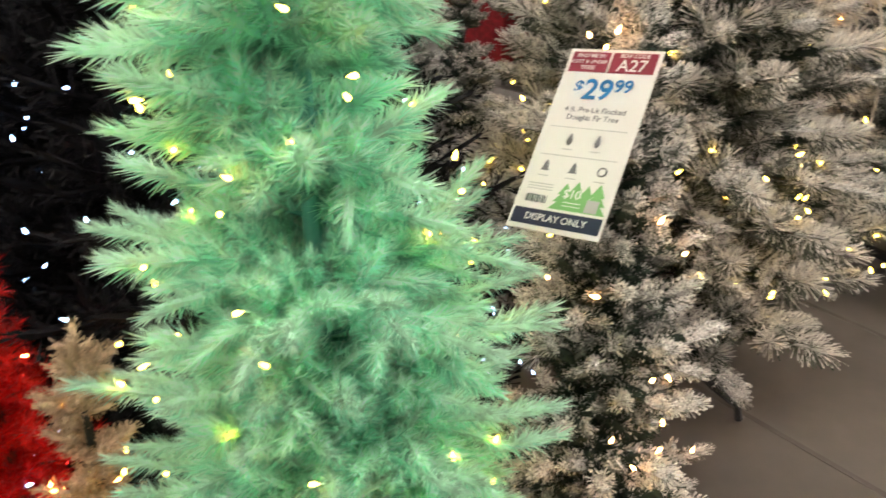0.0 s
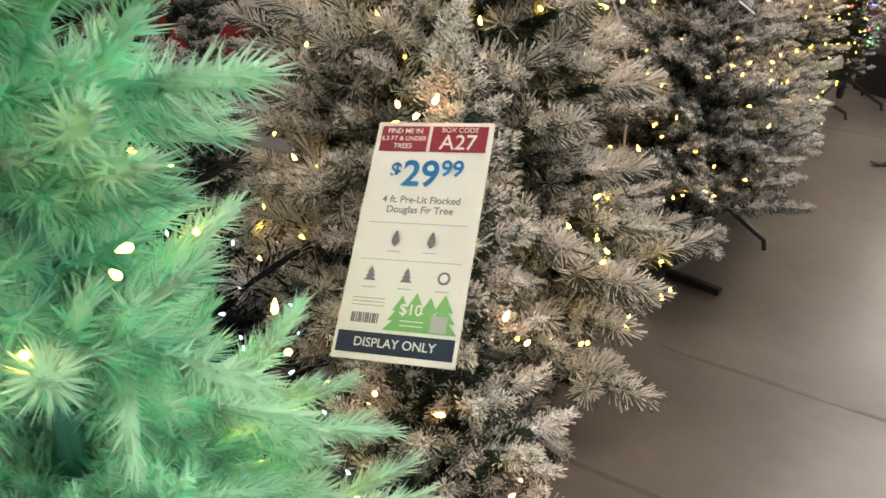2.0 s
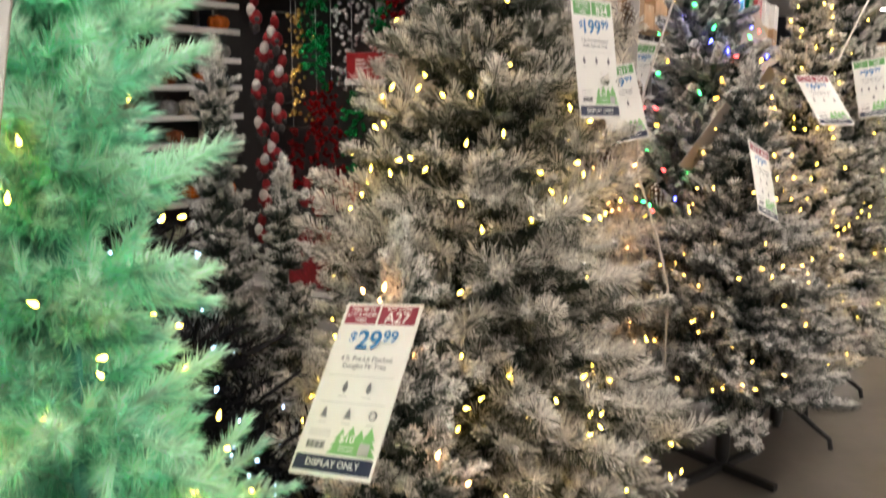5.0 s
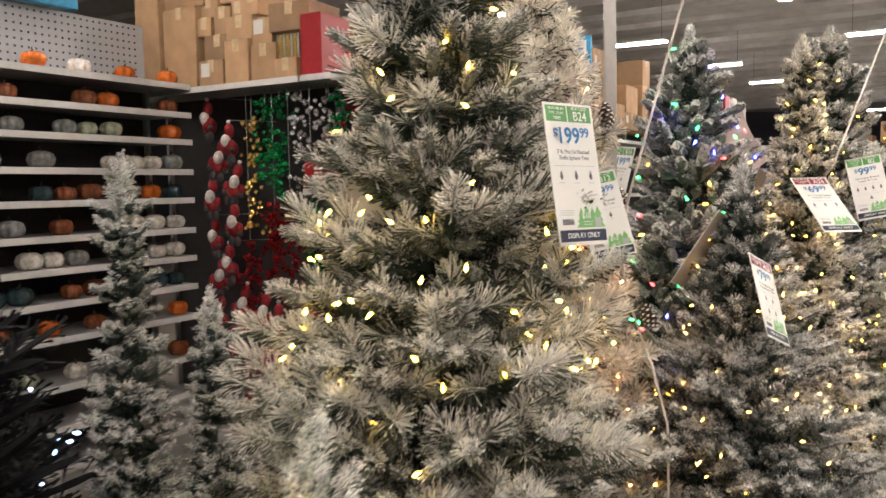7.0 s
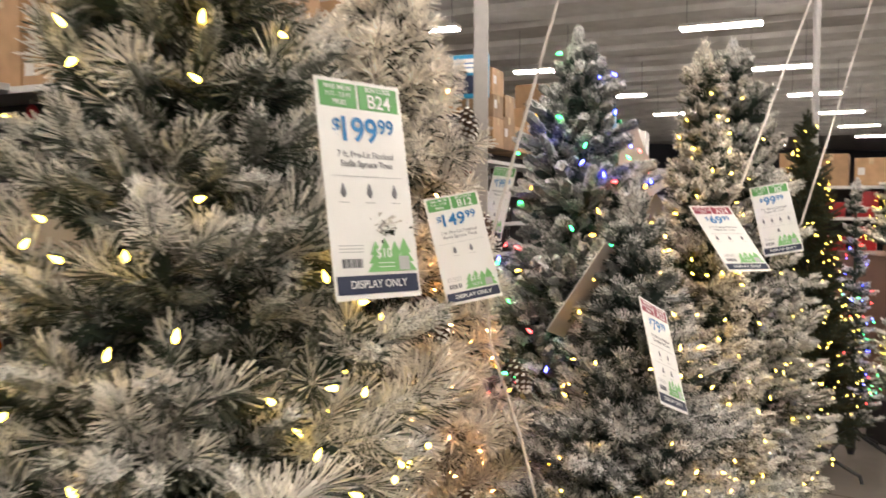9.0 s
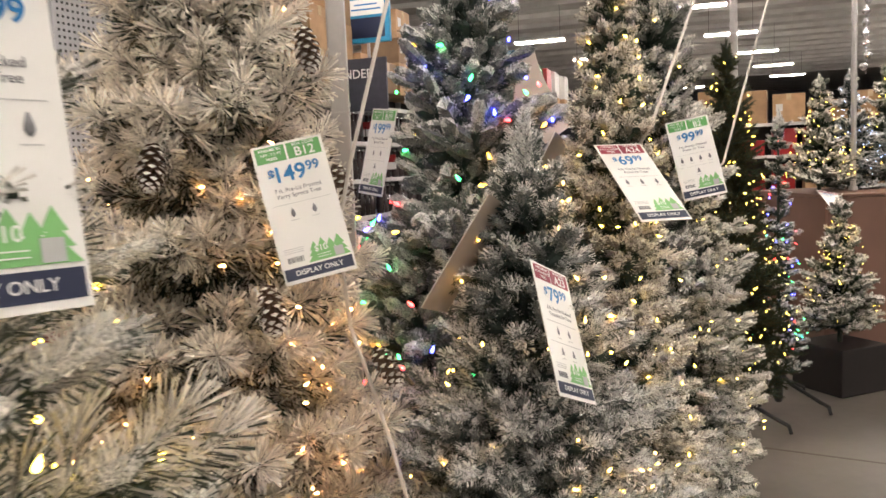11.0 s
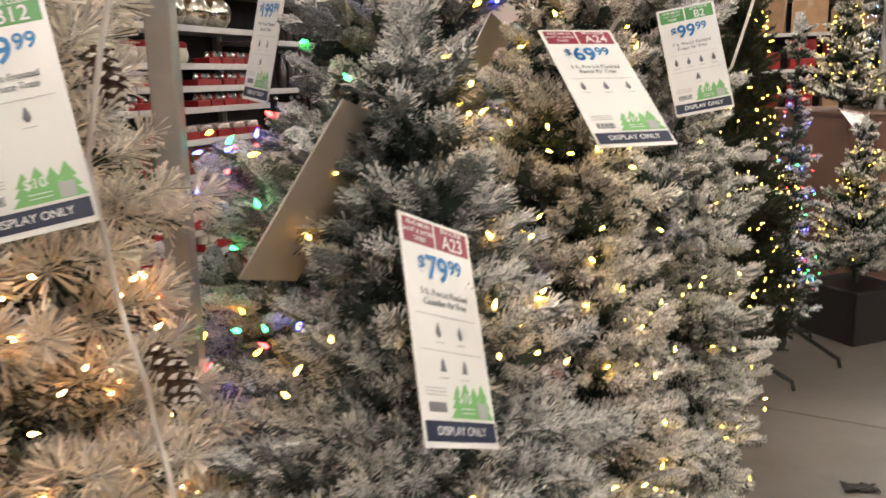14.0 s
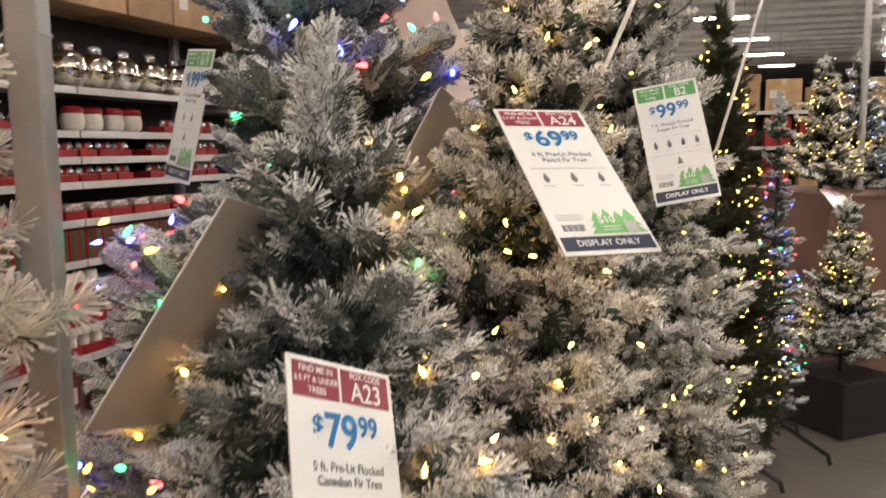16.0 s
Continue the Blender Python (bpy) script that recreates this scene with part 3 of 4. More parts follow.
def carton(label, frame_m, x, y, z, w, d, h, turn, mat=CARDBOARD, tape=True):
    c = empty("cardboard_box", set_down(frame_m, x, y, z, turn))
    tagged(c, label, "box", "stock cartons")
    part("carton", boxes((-w / 2, w / 2, -d / 2, d / 2, 0, h), bevel=0.006), mat, c)
    if tape:
        part("tape", boxes((-0.025, 0.025, -d / 2 - 0.002, d / 2 + 0.002, h - 0.07, h + 0.0015)), TAPE, c, "glossy packing tape")
    if tape and int(1000 * (w + h)) % 3 == 0:
        part("shipping_label", boxes((-w * 0.4, -w * 0.4 + 0.07, -d / 2 - 0.0025, -d / 2 - 0.0005, h * 0.4, h * 0.4 + 0.08)), WHITE_BOX, c, "white paper shipping label")
    return c


def stock():
    rng = random.Random(12)
    # piles on the end display
    for x, y, z, w, d, h in ((0.10, 0.22, 2.17, 0.2, 0.3, 0.16), (0.30, 0.22, 2.17, 0.18, 0.3, 0.26), (0.49, 0.24, 2.17, 0.19, 0.3, 0.22), (0.68, 0.22, 2.17, 0.17, 0.3, 0.12),
                             (-0.17, 0.24, 2.17, 0.30, 0.3, 0.50), (-0.16, 0.26, 2.67, 0.34, 0.28, 0.24), (-0.46, 0.24, 2.17, 0.22, 0.3, 0.72), (0.12, 0.24, 2.33, 0.2, 0.28, 0.15), (0.30, 0.25, 2.43, 0.2, 0.3, 0.14), (0.47, 0.25, 2.39, 0.15, 0.28, 0.15),
                             (0.02, 0.22, 2.48, 0.12, 0.24, 0.11), (0.16, 0.24, 2.48, 0.13, 0.26, 0.16), (0.04, 0.26, 2.59, 0.16, 0.26, 0.13), (0.27, 0.26, 2.57, 0.1, 0.26, 0.09), (0.38, 0.28, 2.57, 0.12, 0.3, 0.14), (0.22, 0.28, 2.66, 0.2, 0.28, 0.15)):
        carton("brown taped cardboard stock box stacked on the shelf top", E_FRAME, x, y, z, w, d, h, rng.uniform(-4, 4))
    carton("open brown box of shiny tube ornaments", E_FRAME, 0.68, 0.24, 2.44, 0.28, 0.3, 0.16, 4)
    tubes = empty("ornament_tubes", set_down(E_FRAME, 0.66, 0.12, 2.29))
    tagged(tubes, "clear pack of gold and silver tube ornaments", "ornament pack")
    for i in range(7):
        t = part("tube_ornament", tube([(0, 0, 0), (0, 0, 0.14)], 0.011, 8), BEAD_GOLD if i % 2 else SILVER, tubes)
        t.matrix_basis = Matrix.Translation((-0.08 + 0.026 * i, 0, 0))
    carton("bright red carton on the shelf top", E_FRAME, 0.86, 0.2, 2.172, 0.14, 0.28, 0.34, 3, RED, False)
    x = 0.7
    while x < 8.6:
        w = rng.uniform(0.28, 0.5)
        z, n = 2.18, rng.choice((1, 2, 2, 3))
        for _ in range(n):
            h = rng.uniform(0.18, 0.34)
            if x > 6.5:
                h *= 0.8
            carton("brown taped cardboard stock box stacked on the shelf top", B_FRAME, x + w / 2, 0.2, z, w - 0.02, 0.36, h, rng.uniform(-3, 3))
            z += h
        x += w + rng.choice((0, 0.02, 0.15))
    for x, mat in ((9.0, WHITE_BOX), (9.6, PLASTIC_BLUE), (10.2, BEAD_GREEN), (10.8, RED), (11.4, WHITE_BOX), (12.2, WHITE_BOX)):
        carton("carton with shiny bauble packs on the far shelf top", B_FRAME, x, 0.2, 2.18, 0.55, 0.4, 0.42, 4, CARDBOARD)
        carton("bright bauble pack on the far shelf top", B_FRAME, x, 0.2, 2.6, 0.5, 0.4, 0.4, 4, mat, False)


stock()
for k in range(4):
    shelf_unit("grey steel shelves with red goods further down the aisle", B_FRAME, 7.79 + 1.22 * k, 7.79 + 1.22 * (k + 1) - 0.004, (0.2, 0.7, 1.2, 1.7, 2.15), 0.4, 2.18)


def garland(label, x, z0, z1, mat, n, r, seed):
    rng = np.random.default_rng(seed)
    bm = bmesh.new()
    for i in range(n):
        p = (x + rng.normal() * 0.035, 0.14 + rng.normal() * 0.03, z0 + (z1 - z0) * rng.random())
        bmesh.ops.create_icosphere(bm, subdivisions=1, radius=r * rng.uniform(0.7, 1.2), matrix=Matrix.Translation(p))
    top = tube([(x, 0.14, z1 - 0.05), (x, 0.14, 2.148)], 0.004, 5)
    me = bpy.data.meshes.new("hook")
    top.to_mesh(me)
    top.free()
    root = empty("bead_garland", E_FRAME)
    tagged(root, label, "garland", "hanging garlands")
    part("bead_strand", bm, mat, root)["kind"] = "stuff"
    part("hook", me, SILVER, root)


for i, (x, z0, z1, mat, col) in enumerate(((0.45, 1.6, 2.1, BEAD_GREEN, "green"), (0.56, 1.5, 2.12, BEAD_GREEN, "green"), (0.5, 1.0, 1.5, BEAD_RED, "dark red"), (0.62, 0.9, 1.55, BEAD_RED, "dark red"), (0.34, 1.3, 1.98, BEAD_GOLD, "gold"),
                                           (0.72, 1.5, 2.1, SILVER, "silver"), (0.78, 1.0, 1.5, BEAD_GREEN, "green"), (0.3, 0.8, 1.25, BEAD_RED, "dark red"))):
    garland("shiny " + col + " bead garland hanging from a hook", x, z0, z1, mat, 70, 0.017, 60 + i)


def doll(x, z, lean=0.0):
    """A plain plush figure: one mesh of red, pale and black lumps."""
    bm = bmesh.new()
    lumps = ((0, 0, 0.09, 0.042, 1.2, 0), (0, -0.028, 0.135, 0.03, 1.4, 1), (0, 0, 0.2, 0.03, 1.5, 0), (0.045, -0.01, 0.10, 0.02, 1.6, 0), (-0.045, -0.01, 0.10, 0.02, 1.6, 0),
             (0.05, -0.015, 0.065, 0.017, 1.0, 2), (-0.05, -0.015, 0.065, 0.017, 1.0, 2), (0.022, -0.01, 0.02, 0.02, 1.5, 2), (-0.022, -0.01, 0.02, 0.02, 1.5, 2), (0, 0, 0.255, 0.013, 1.0, 1))
    for dx, dy, dz, r, tall, mat in lumps:
        n = len(bm.faces)
        bmesh.ops.create_icosphere(bm, subdivisions=2, radius=r, matrix=Matrix.Translation((dx, dy, dz)) @ Matrix.Diagonal((1, 1, tall, 1)))
        bm.faces.ensure_lookup_table()
        for f in bm.faces[n:]:
            f.material_index = mat
            f.smooth = True
    d = part("plush_doll", bm, [RED_MATT, WOOL, SHELF_BACK], None)
    d.matrix_basis = set_down(E_FRAME, x, 0.09, z, lean * 40) @ pose(0, 0, 0, 0, lean * 20, 0)
    tagged(d, "small red plush doll with white wool", "plush doll", "plush dolls")
    part("hanging_hook", boxes((-0.003, 0.003, 0.0, 0.3, 0.262, 0.267)), SILVER, d)


for i in range(7):
    doll(0.06 + 0.03 * (i % 2), 0.45 + 0.235 * i, (i % 3 - 1) * 0.6)
for i in range(6):
    doll(0.20 + 0.03 * (i % 2), 0.52 + 0.24 * i, ((i + 1) % 3 - 1) * 0.7)
for i in range(4):
    doll(0.27 + 0.14 * i, 0.66 + 0.06 * (i % 2), (i % 2) * 0.5)
for x, z in ((0.95, 1.56), (1.2, 1.56), (0.95, 0.8), (1.2, 0.8)):
    c = carton("low bright red gift carton with white print", E_FRAME, x, 0.12, z, 0.235, 0.2, 0.15, 0, RED, False)
    for k in range(3):
        part("lettering_bar", boxes((-0.05, 0.05 - 0.02 * k, -0.1025, -0.1002, 0.06 + 0.022 * k, 0.07 + 0.022 * k)), WHITE_PRINT, c)
for x, mat, col in ((0.9, SILVER, "silver"), (1.0, BEAD_GREEN, "green"), (1.1, BEAD_RED, "dark red"), (1.22, SILVER, "silver")):
    garland("shiny " + col + " bead garland hanging from a hook", x, 1.74, 2.1, mat, 45, 0.018, int(x * 100))
bag = part("fabric_sack", boxes((0.3, 0.78, 0.03, 0.3, 0.25, 0.62), bevel=0.04), RED_MATT, None)
bag.matrix_basis = E_FRAME
tagged(bag, "large dark red fabric sack on the bottom shelf", "sack")


def aisle_sign(x, z, w, h, label, frame_mat=BLUE_FRAME):
    r = empty("aisle_sign", B_FRAME @ pose(x, -0.02, z, 0, 0, -90))
    tagged(r, label, "aisle sign", "aisle signs")
    part("frame", boxes((-w / 2, w / 2, -0.02, 0.02, 0, h), bevel=0.006), frame_mat, r)
    part("white_panel", boxes((-w * 0.4, w * 0.4, -0.024, -0.021, h * 0.58, h * 0.9)), WHITE_PRINT, r)
    part("navy_panel", boxes((-w * 0.4, w * 0.4, -0.024, -0.021, h * 0.1, h * 0.52)), NAVY, r)
    for k in range(2):
        part("lettering_bar", boxes((-w * 0.25 - 0.03 * k, w * 0.25 + 0.03 * k, -0.027, -0.0245, h * (0.78 - 0.1 * k), h * (0.81 - 0.1 * k))), PRICE, r)
    part("bracket", boxes((-0.01, 0.01, -0.01, 0.01, -0.36, 0)), SHELF, r)


aisle_sign(3.85, 2.55, 0.4, 0.38, "blue-framed aisle sign on a bracket above the shelves")
aisle_sign(8.6, 2.62, 0.46, 0.42, "blue-framed aisle sign further down the shelves")
big = empty("aisle_sign", A_FRAME @ pose(-0.95, 0.3, 2.562, 0, 0, 0))
tagged(big, "large blue-framed aisle sign above the pegboard", "aisle sign", "aisle signs")
part("frame", boxes((-0.55, 0.42, -0.03, 0.03, 0, 0.5), bevel=0.008), BLUE_FRAME, big)
part("navy_panel", boxes((-0.5, 0.37, -0.034, -0.031, 0.06, 0.44)), NAVY, big)
board = empty("hanging_board", B_FRAME @ pose(3.5, -0.06, 1.98, 0, 0, -90))
tagged(board, "dark board lettered UNDER beside the shelves", "shelf sign")
part("panel", boxes((-0.2, 0.26, -0.012, 0.012, 0, 0.4), bevel=0.004), shader("board_dark", (0.035, 0.035, 0.05), 0.5), board)
tx = part("lettering", text_mesh("UNDER", 0.095), WHITE_PRINT, board)
tx.matrix_basis = pose(-0.01, -0.0135, 0.28, 90, 0, 0)
for z in (1.62, 1.9):
    sg = empty("shelf_sign", B_FRAME @ pose(3.9, -0.05, z - 0.1, 0, 0, -90))
    tagged(sg, "small red and white shelf talker", "shelf sign", "shelf talkers")
    part("red_band", boxes((-0.14, 0.14, -0.004, 0.004, 0.06, 0.12)), RED, sg)
    part("white_band", boxes((-0.14, 0.14, -0.004, 0.004, 0, 0.059)), WHITE_PRINT, sg)

# ---- artificial trees ----
def sprig(rng, length, n, k):
    """Needles round a twig along x: triangles (n, 3, 3) and their whiteness."""
    s = rng.random(n) ** k["crowd"] * length
    az = rng.random(n) * math.tau
    tip = s / length
    an = np.radians(k["angle"] * (1 - 0.75 * np.clip(tip - 0.6, 0, 1) / 0.4) * (0.75 + 0.5 * rng.random(n)))
    ln = k["nl"] * (0.65 + 0.5 * rng.random(n))
    d = np.stack([np.cos(an), np.sin(an) * np.cos(az), np.sin(an) * np.sin(az)], 1)
    out = np.stack([0 * s, np.cos(az), np.sin(az)], 1) * (k["core"] * (1 - 0.7 * np.clip(tip - 0.7, 0, 1) / 0.3))[:, None]
    base = np.stack([s * 0.97, 0 * s, 0 * s], 1) + out * 0.8
    side = np.cross(d, rng.normal(size=(n, 3)))
    side /= np.linalg.norm(side, axis=1, keepdims=True)
    w = k["nw"] * (0.7 + 0.6 * rng.random(n))[:, None]
    end = base + d * ln[:, None]
    if k["blunt"]:
        tri = np.stack([base, end + side * w / 2, end - side * w / 2], 1)
    else:
        tri = np.stack([base - side * w / 2, base + side * w / 2, end], 1)
    return tri, 0.3 * (tip - 0.5) + 0.6 * d[:, 2]


def core_tube(length, r, sides=4, rng=None):
    """A twig body with a rounded, slightly lumpy end: quads as triangles."""
    xs = np.array([0, 0.3, 0.75, 0.93, 1.0]) * length if rng else np.array([0, 0.7, 1.0]) * length
    rs = np.array([0.6, 0.95, 1.0, 0.75, 0.12]) * r if rng else np.array([0.7, 1.0, 0.3]) * r
    a = np.arange(sides) * math.tau / sides
    P = np.stack([np.repeat(xs, sides), np.outer(rs, np.cos(a)).ravel(), np.outer(rs, np.sin(a)).ravel()], 1)
    if rng:
        P += rng.normal(size=P.shape) * r * 0.16
    P = P.reshape(len(xs), sides, 3)
    out = []
    for i in range(len(xs) - 1):
        for k in range(sides):
            p, q, r1, s1 = P[i, k], P[i, (k + 1) % sides], P[i + 1, (k + 1) % sides], P[i + 1, k]
            out += [(p, q, r1), (p, r1, s1)]
    return np.array(out)


def turn_to(d, rng):
    d = np.array(d) / np.linalg.norm(d)
    h = np.array([0, 0, 1.0]) if abs(d[2]) < 0.95 else np.array([1.0, 0, 0])
    y = np.cross(h, d)
    y /= np.linalg.norm(y)
    return np.stack([d, y, np.cross(d, y)], 1)


def branch_mesh(kind, length, seed):
    """A branch along x: a stem, side twigs and needles in the kind's two colours."""
    rng = np.random.default_rng(seed)
    k = kind
    tris, mats = [], []

    def put(at, d, ln, u, dens=1.0):
        kk = k
        if rng.random() < k["mix"]:      # a long-needled tuft among the short, thick tips
            kk = dict(k, nl=k["nl"] * 2.5, core=k["core"] * 0.3, angle=56, nw=0.0032)
        n = max(8, int(k["needles"] * ln / 0.1 * dens))
        t, white = sprig(rng, ln, n, kk)
        R = turn_to(d, rng)
        tris.append(t @ R.T + at)
        frost = max(0.12, k["white"] + 0.62 + 1.1 * (min(u, 1.0) - 0.85) + rng.normal() * 0.15) if k["white"] > -1 else 0.0
        # inner needles go dark: less flock there, and shade put into the colour
        under = np.where(rng.random(n) < (0.2 if u > 0.55 else 0.8), k["deep"], 1)
        mats.append(np.where(rng.random(n) > np.clip(white + frost, 0.02, 0.98), under, 0))
        if kk["core"] > 0:
            c = core_tube(ln, kk["core"], k["sides"], rng) @ R.T + at
            tris.append(c)
            nz = np.cross(c[:, 1] - c[:, 0], c[:, 2] - c[:, 0])
            nz = nz[:, 2] / (np.linalg.norm(nz, axis=1) + 1e-12)
            snowy = frost + 0.5 * nz + rng.normal(size=len(c)) * 0.12 > 0.5
            # twig bodies near the trunk get the dark colour too, as painted shade
            body = k["body"]
            mats.append(np.where(snowy, body, 5 if body == 3 else body) if u > 0.45 else np.full(len(c), k["deep"]))

    twig = min(k["twig"], length * 0.5)
    n_seg = max(2, int(length / k["gap"]))
    droop = k["droop"]
    spine = lambda u: np.array([u * length, 0.0, droop * length * (u * u) * -1 + k["rise"] * length * u])
    start = 0.12 if length < 0.2 else 0.22
    for i in range(n_seg + 1):
        u = start + (0.97 - twig * 0.55 / length - start) * i / n_seg
        p = spine(u)
        d = spine(u + 0.02) - spine(u - 0.02)
        d /= np.linalg.norm(d)
        if i == n_seg:
            put(spine(u), d, twig, 1.0)
            break
        for sgn in (-1, 1):
            if rng.random() < 0.06:
                continue
            spread = radians(k["spread"] * (0.75 + 0.5 * rng.random()))
            up = (rng.random() - 0.4) * 0.9
            dd = d * math.cos(spread) + np.array([0, sgn, 0]) * math.sin(spread) + np.array([0, 0, up]) * 0.6
            ln = twig * (1.15 - 0.35 * u) * (0.8 + 0.4 * rng.random())
            put(p + rng.normal(size=3) * 0.004, dd, ln, u + 0.1)
        if rng.random() < k["upright"]:
            put(p, d * 0.6 + np.array([0, (rng.random() - 0.5), 0.8]), twig * 0.8, u + 0.15)
    put(spine(0.25), spine(0.85) - spine(0.25), length * 0.6, 0.35, 0.6)
    stem = core_tube(length * 0.9, 0.004, 4)
    stem[:, :, 2] += -droop * stem[:, :, 0] ** 2 / length + k["rise"] * stem[:, :, 0]
    tris.append(stem)
    mats.append(np.full(len(stem), 2))
    T = np.concatenate(tris)
    me = bpy.data.meshes.new("branch")
    nv = len(T) * 3
    me.vertices.add(nv)
    me.vertices.foreach_set("co", T.astype(np.float32).ravel())
    me.loops.add(nv)
    me.loops.foreach_set("vertex_index", np.arange(nv, dtype=np.int32))
    me.polygons.add(len(T))
    me.polygons.foreach_set("loop_start", np.arange(0, nv, 3, dtype=np.int32))
    me.polygons.foreach_set("material_index", np.concatenate(mats).astype(np.int32))
    for mm in k["mats"]:
        me.materials.append(mm)
    me.update()
    return me


BASE = dict(needles=150, nl=0.014, nw=0.0027, angle=62, core=0.0105, gap=0.055, droop=-0.1, rise=0.04, twig=0.08, spread=48, upright=0.7, white=0.05, crowd=0.95, blunt=True,
            mix=0.0, sides=6, body=3, deep=4)
SNOW = [FLOCK, HALF, STEM, FROST, GREEN, FROST_THIN]
SNOW_WARM = [FLOCK_WARM, HALF_WARM, STEM, FROST_WARM, GREEN, FROST_WARM_THIN]
SNOW_GREY = [FLOCK_GREY, HALF_BLUE, STEM, FROST_GREY, GREEN_BLUE, FROST_GREY_THIN]
KINDS = {
    "mint": dict(BASE, needles=210, nl=0.024, nw=0.0026, angle=54, core=0.006, gap=0.07, twig=0.13, spread=50, white=0.2, droop=0.02, rise=0.08, upright=0.7, blunt=False, body=0, deep=1, mats=[MINT, MINT_SHADE, STEM_MINT]),
    "douglas": dict(BASE, white=0.09, needles=210, nl=0.013, nw=0.0026, core=0.011, twig=0.066, gap=0.054, mats=SNOW),
    "stella": dict(BASE, white=0.02, needles=190, nl=0.018, nw=0.0028, core=0.0135, angle=58, twig=0.10, gap=0.085, mix=0.45, upright=0.9, mats=SNOW),
    "burst": dict(BASE, white=0.55, nl=0.047, nw=0.0046, angle=74, twig=0.05, needles=190, core=0.005, gap=0.08, crowd=0.55, upright=0.8, mats=SNOW_WARM),
    "canadian": dict(BASE, white=-0.05, needles=190, nl=0.016, nw=0.0028, core=0.012, twig=0.08, gap=0.06, upright=0.9, mats=SNOW_GREY),
    "rounded": dict(BASE, white=-0.15, needles=220, nl=0.011, nw=0.0026, angle=60, core=0.0185, twig=0.13, gap=0.088, spread=44, upright=0.9, mats=SNOW_GREY),
    "cream": dict(BASE, white=0.2, needles=170, nl=0.013, nw=0.003, core=0.0125, twig=0.06, gap=0.05, upright=0.8, mats=SNOW_WARM),
    "pencil": dict(BASE, white=0.09, needles=150, nl=0.014, nw=0.0032, core=0.015, twig=0.08, gap=0.06, upright=0.8, mats=SNOW),
    "dark": dict(BASE, white=-1.4, nl=0.024, nw=0.0035, twig=0.09, core=0.004, needles=80, blunt=False, sides=4, body=0, deep=1, mats=[GREEN, GREEN_DARK, STEM]),
    "sparse": dict(BASE, white=0.12, nl=0.012, twig=0.06, needles=100, core=0.0105, gap=0.042, mats=SNOW_GREY),
    "far": dict(BASE, white=0.0, nl=0.016, nw=0.006, twig=0.09, needles=50, core=0.014, sides=4, mats=SNOW),
    "far_blue": dict(BASE, white=0.0, nl=0.016, nw=0.006, twig=0.09, needles=50, core=0.014, sides=4, mats=SNOW_GREY),
    "black": dict(BASE, white=-1.4, nl=0.034, nw=0.006, core=0.007, needles=24, sides=4, gap=0.085, twig=0.12, body=0, deep=1, mats=[BLACK, BLACK, BLACK]),
    "tinsel": dict(BASE, white=0.0, nl=0.034, nw=0.0022, angle=75, core=0.0, needles=150, blunt=False, deep=1, mats=[TINSEL_RED, TINSEL_RED, STEM]),
    "beige": dict(BASE, white=0.3, nl=0.016, twig=0.07, needles=120, core=0.008, body=0, deep=1, mats=[BEIGE, BEIGE, STEM]),
}
MESHES = {}


def branch_of(kind, length, rng):
    sizes = (0.09, 0.16, 0.26, 0.40, 0.60)
    size = min(sizes, key=lambda s: abs(math.log(s / length)))
    key = (kind, size, int(rng.integers(3)))
    if key not in MESHES:
        MESHES[key] = branch_mesh(KINDS[kind], size, int(size * 1000) * 7 + key[2] * 131 + len(kind))
    return MESHES[key], length / size


def bulb_mesh(name, material, size):
    bm = lathe([(0.15 * size, -0.9 * size), (0.4 * size, -0.7 * size), (0.55 * size, -0.2 * size), (0.40 * size, 0.6 * size), (0.06 * size, 1.4 * size)], 7)
    me = bpy.data.meshes.new(name)
    bm.to_mesh(me)
    bm.free()
    me.materials.append(material)
    return me


def stand(root, r, metal=METAL_BLACK, legs=4, turn=0.3, flat_legs=False):
    part("stand_hub", lathe([(0.02, 0.03), (0.028, 0.06), (0.028, 0.28), (0.02, 0.3)], 12), metal, root)
    for i in range(legs):
        a = turn + i * math.tau / legs
        c, s = math.cos(a), math.sin(a)
        pts = [(0.025 * c, 0.025 * s, 0.2), (0.25 * r * c, 0.25 * r * s, 0.15), (0.8 * r * c, 0.8 * r * s, 0.075), (0.96 * r * c, 0.96 * r * s, 0.055), (r * c, r * s, 0.012)]
        if flat_legs:
            leg = part("stand_leg", boxes((0.01, r, -0.017, 0.017, 0.004, 0.034), bevel=0.006), metal, root)
            leg.matrix_basis = Matrix.Rotation(a, 4, "Z")
            continue
        part("stand_leg", tube(pts, 0.011, 6), metal, root)


def free_length(x, y, z, a, el, ln):
    """The length at which a branch stays behind the price cards; 0: leave it out."""
    while ln > 0.06:
        clash = False
        for u in (0.5, 0.75, 1.0, 1.1):
            h = ln * u
            p = Vector((x + h * math.cos(radians(el)) * math.cos(a), y + h * math.cos(radians(el)) * math.sin(a), z + h * (math.sin(radians(el)) + 0.08)))
            for m in CLEAR:
                q = m @ p
                clash |= abs(q.x) < 0.105 and abs(q.y) < 0.165 and -0.01 < q.z < 0.4
        if not clash:
            return ln
        ln *= 0.85
    return 0


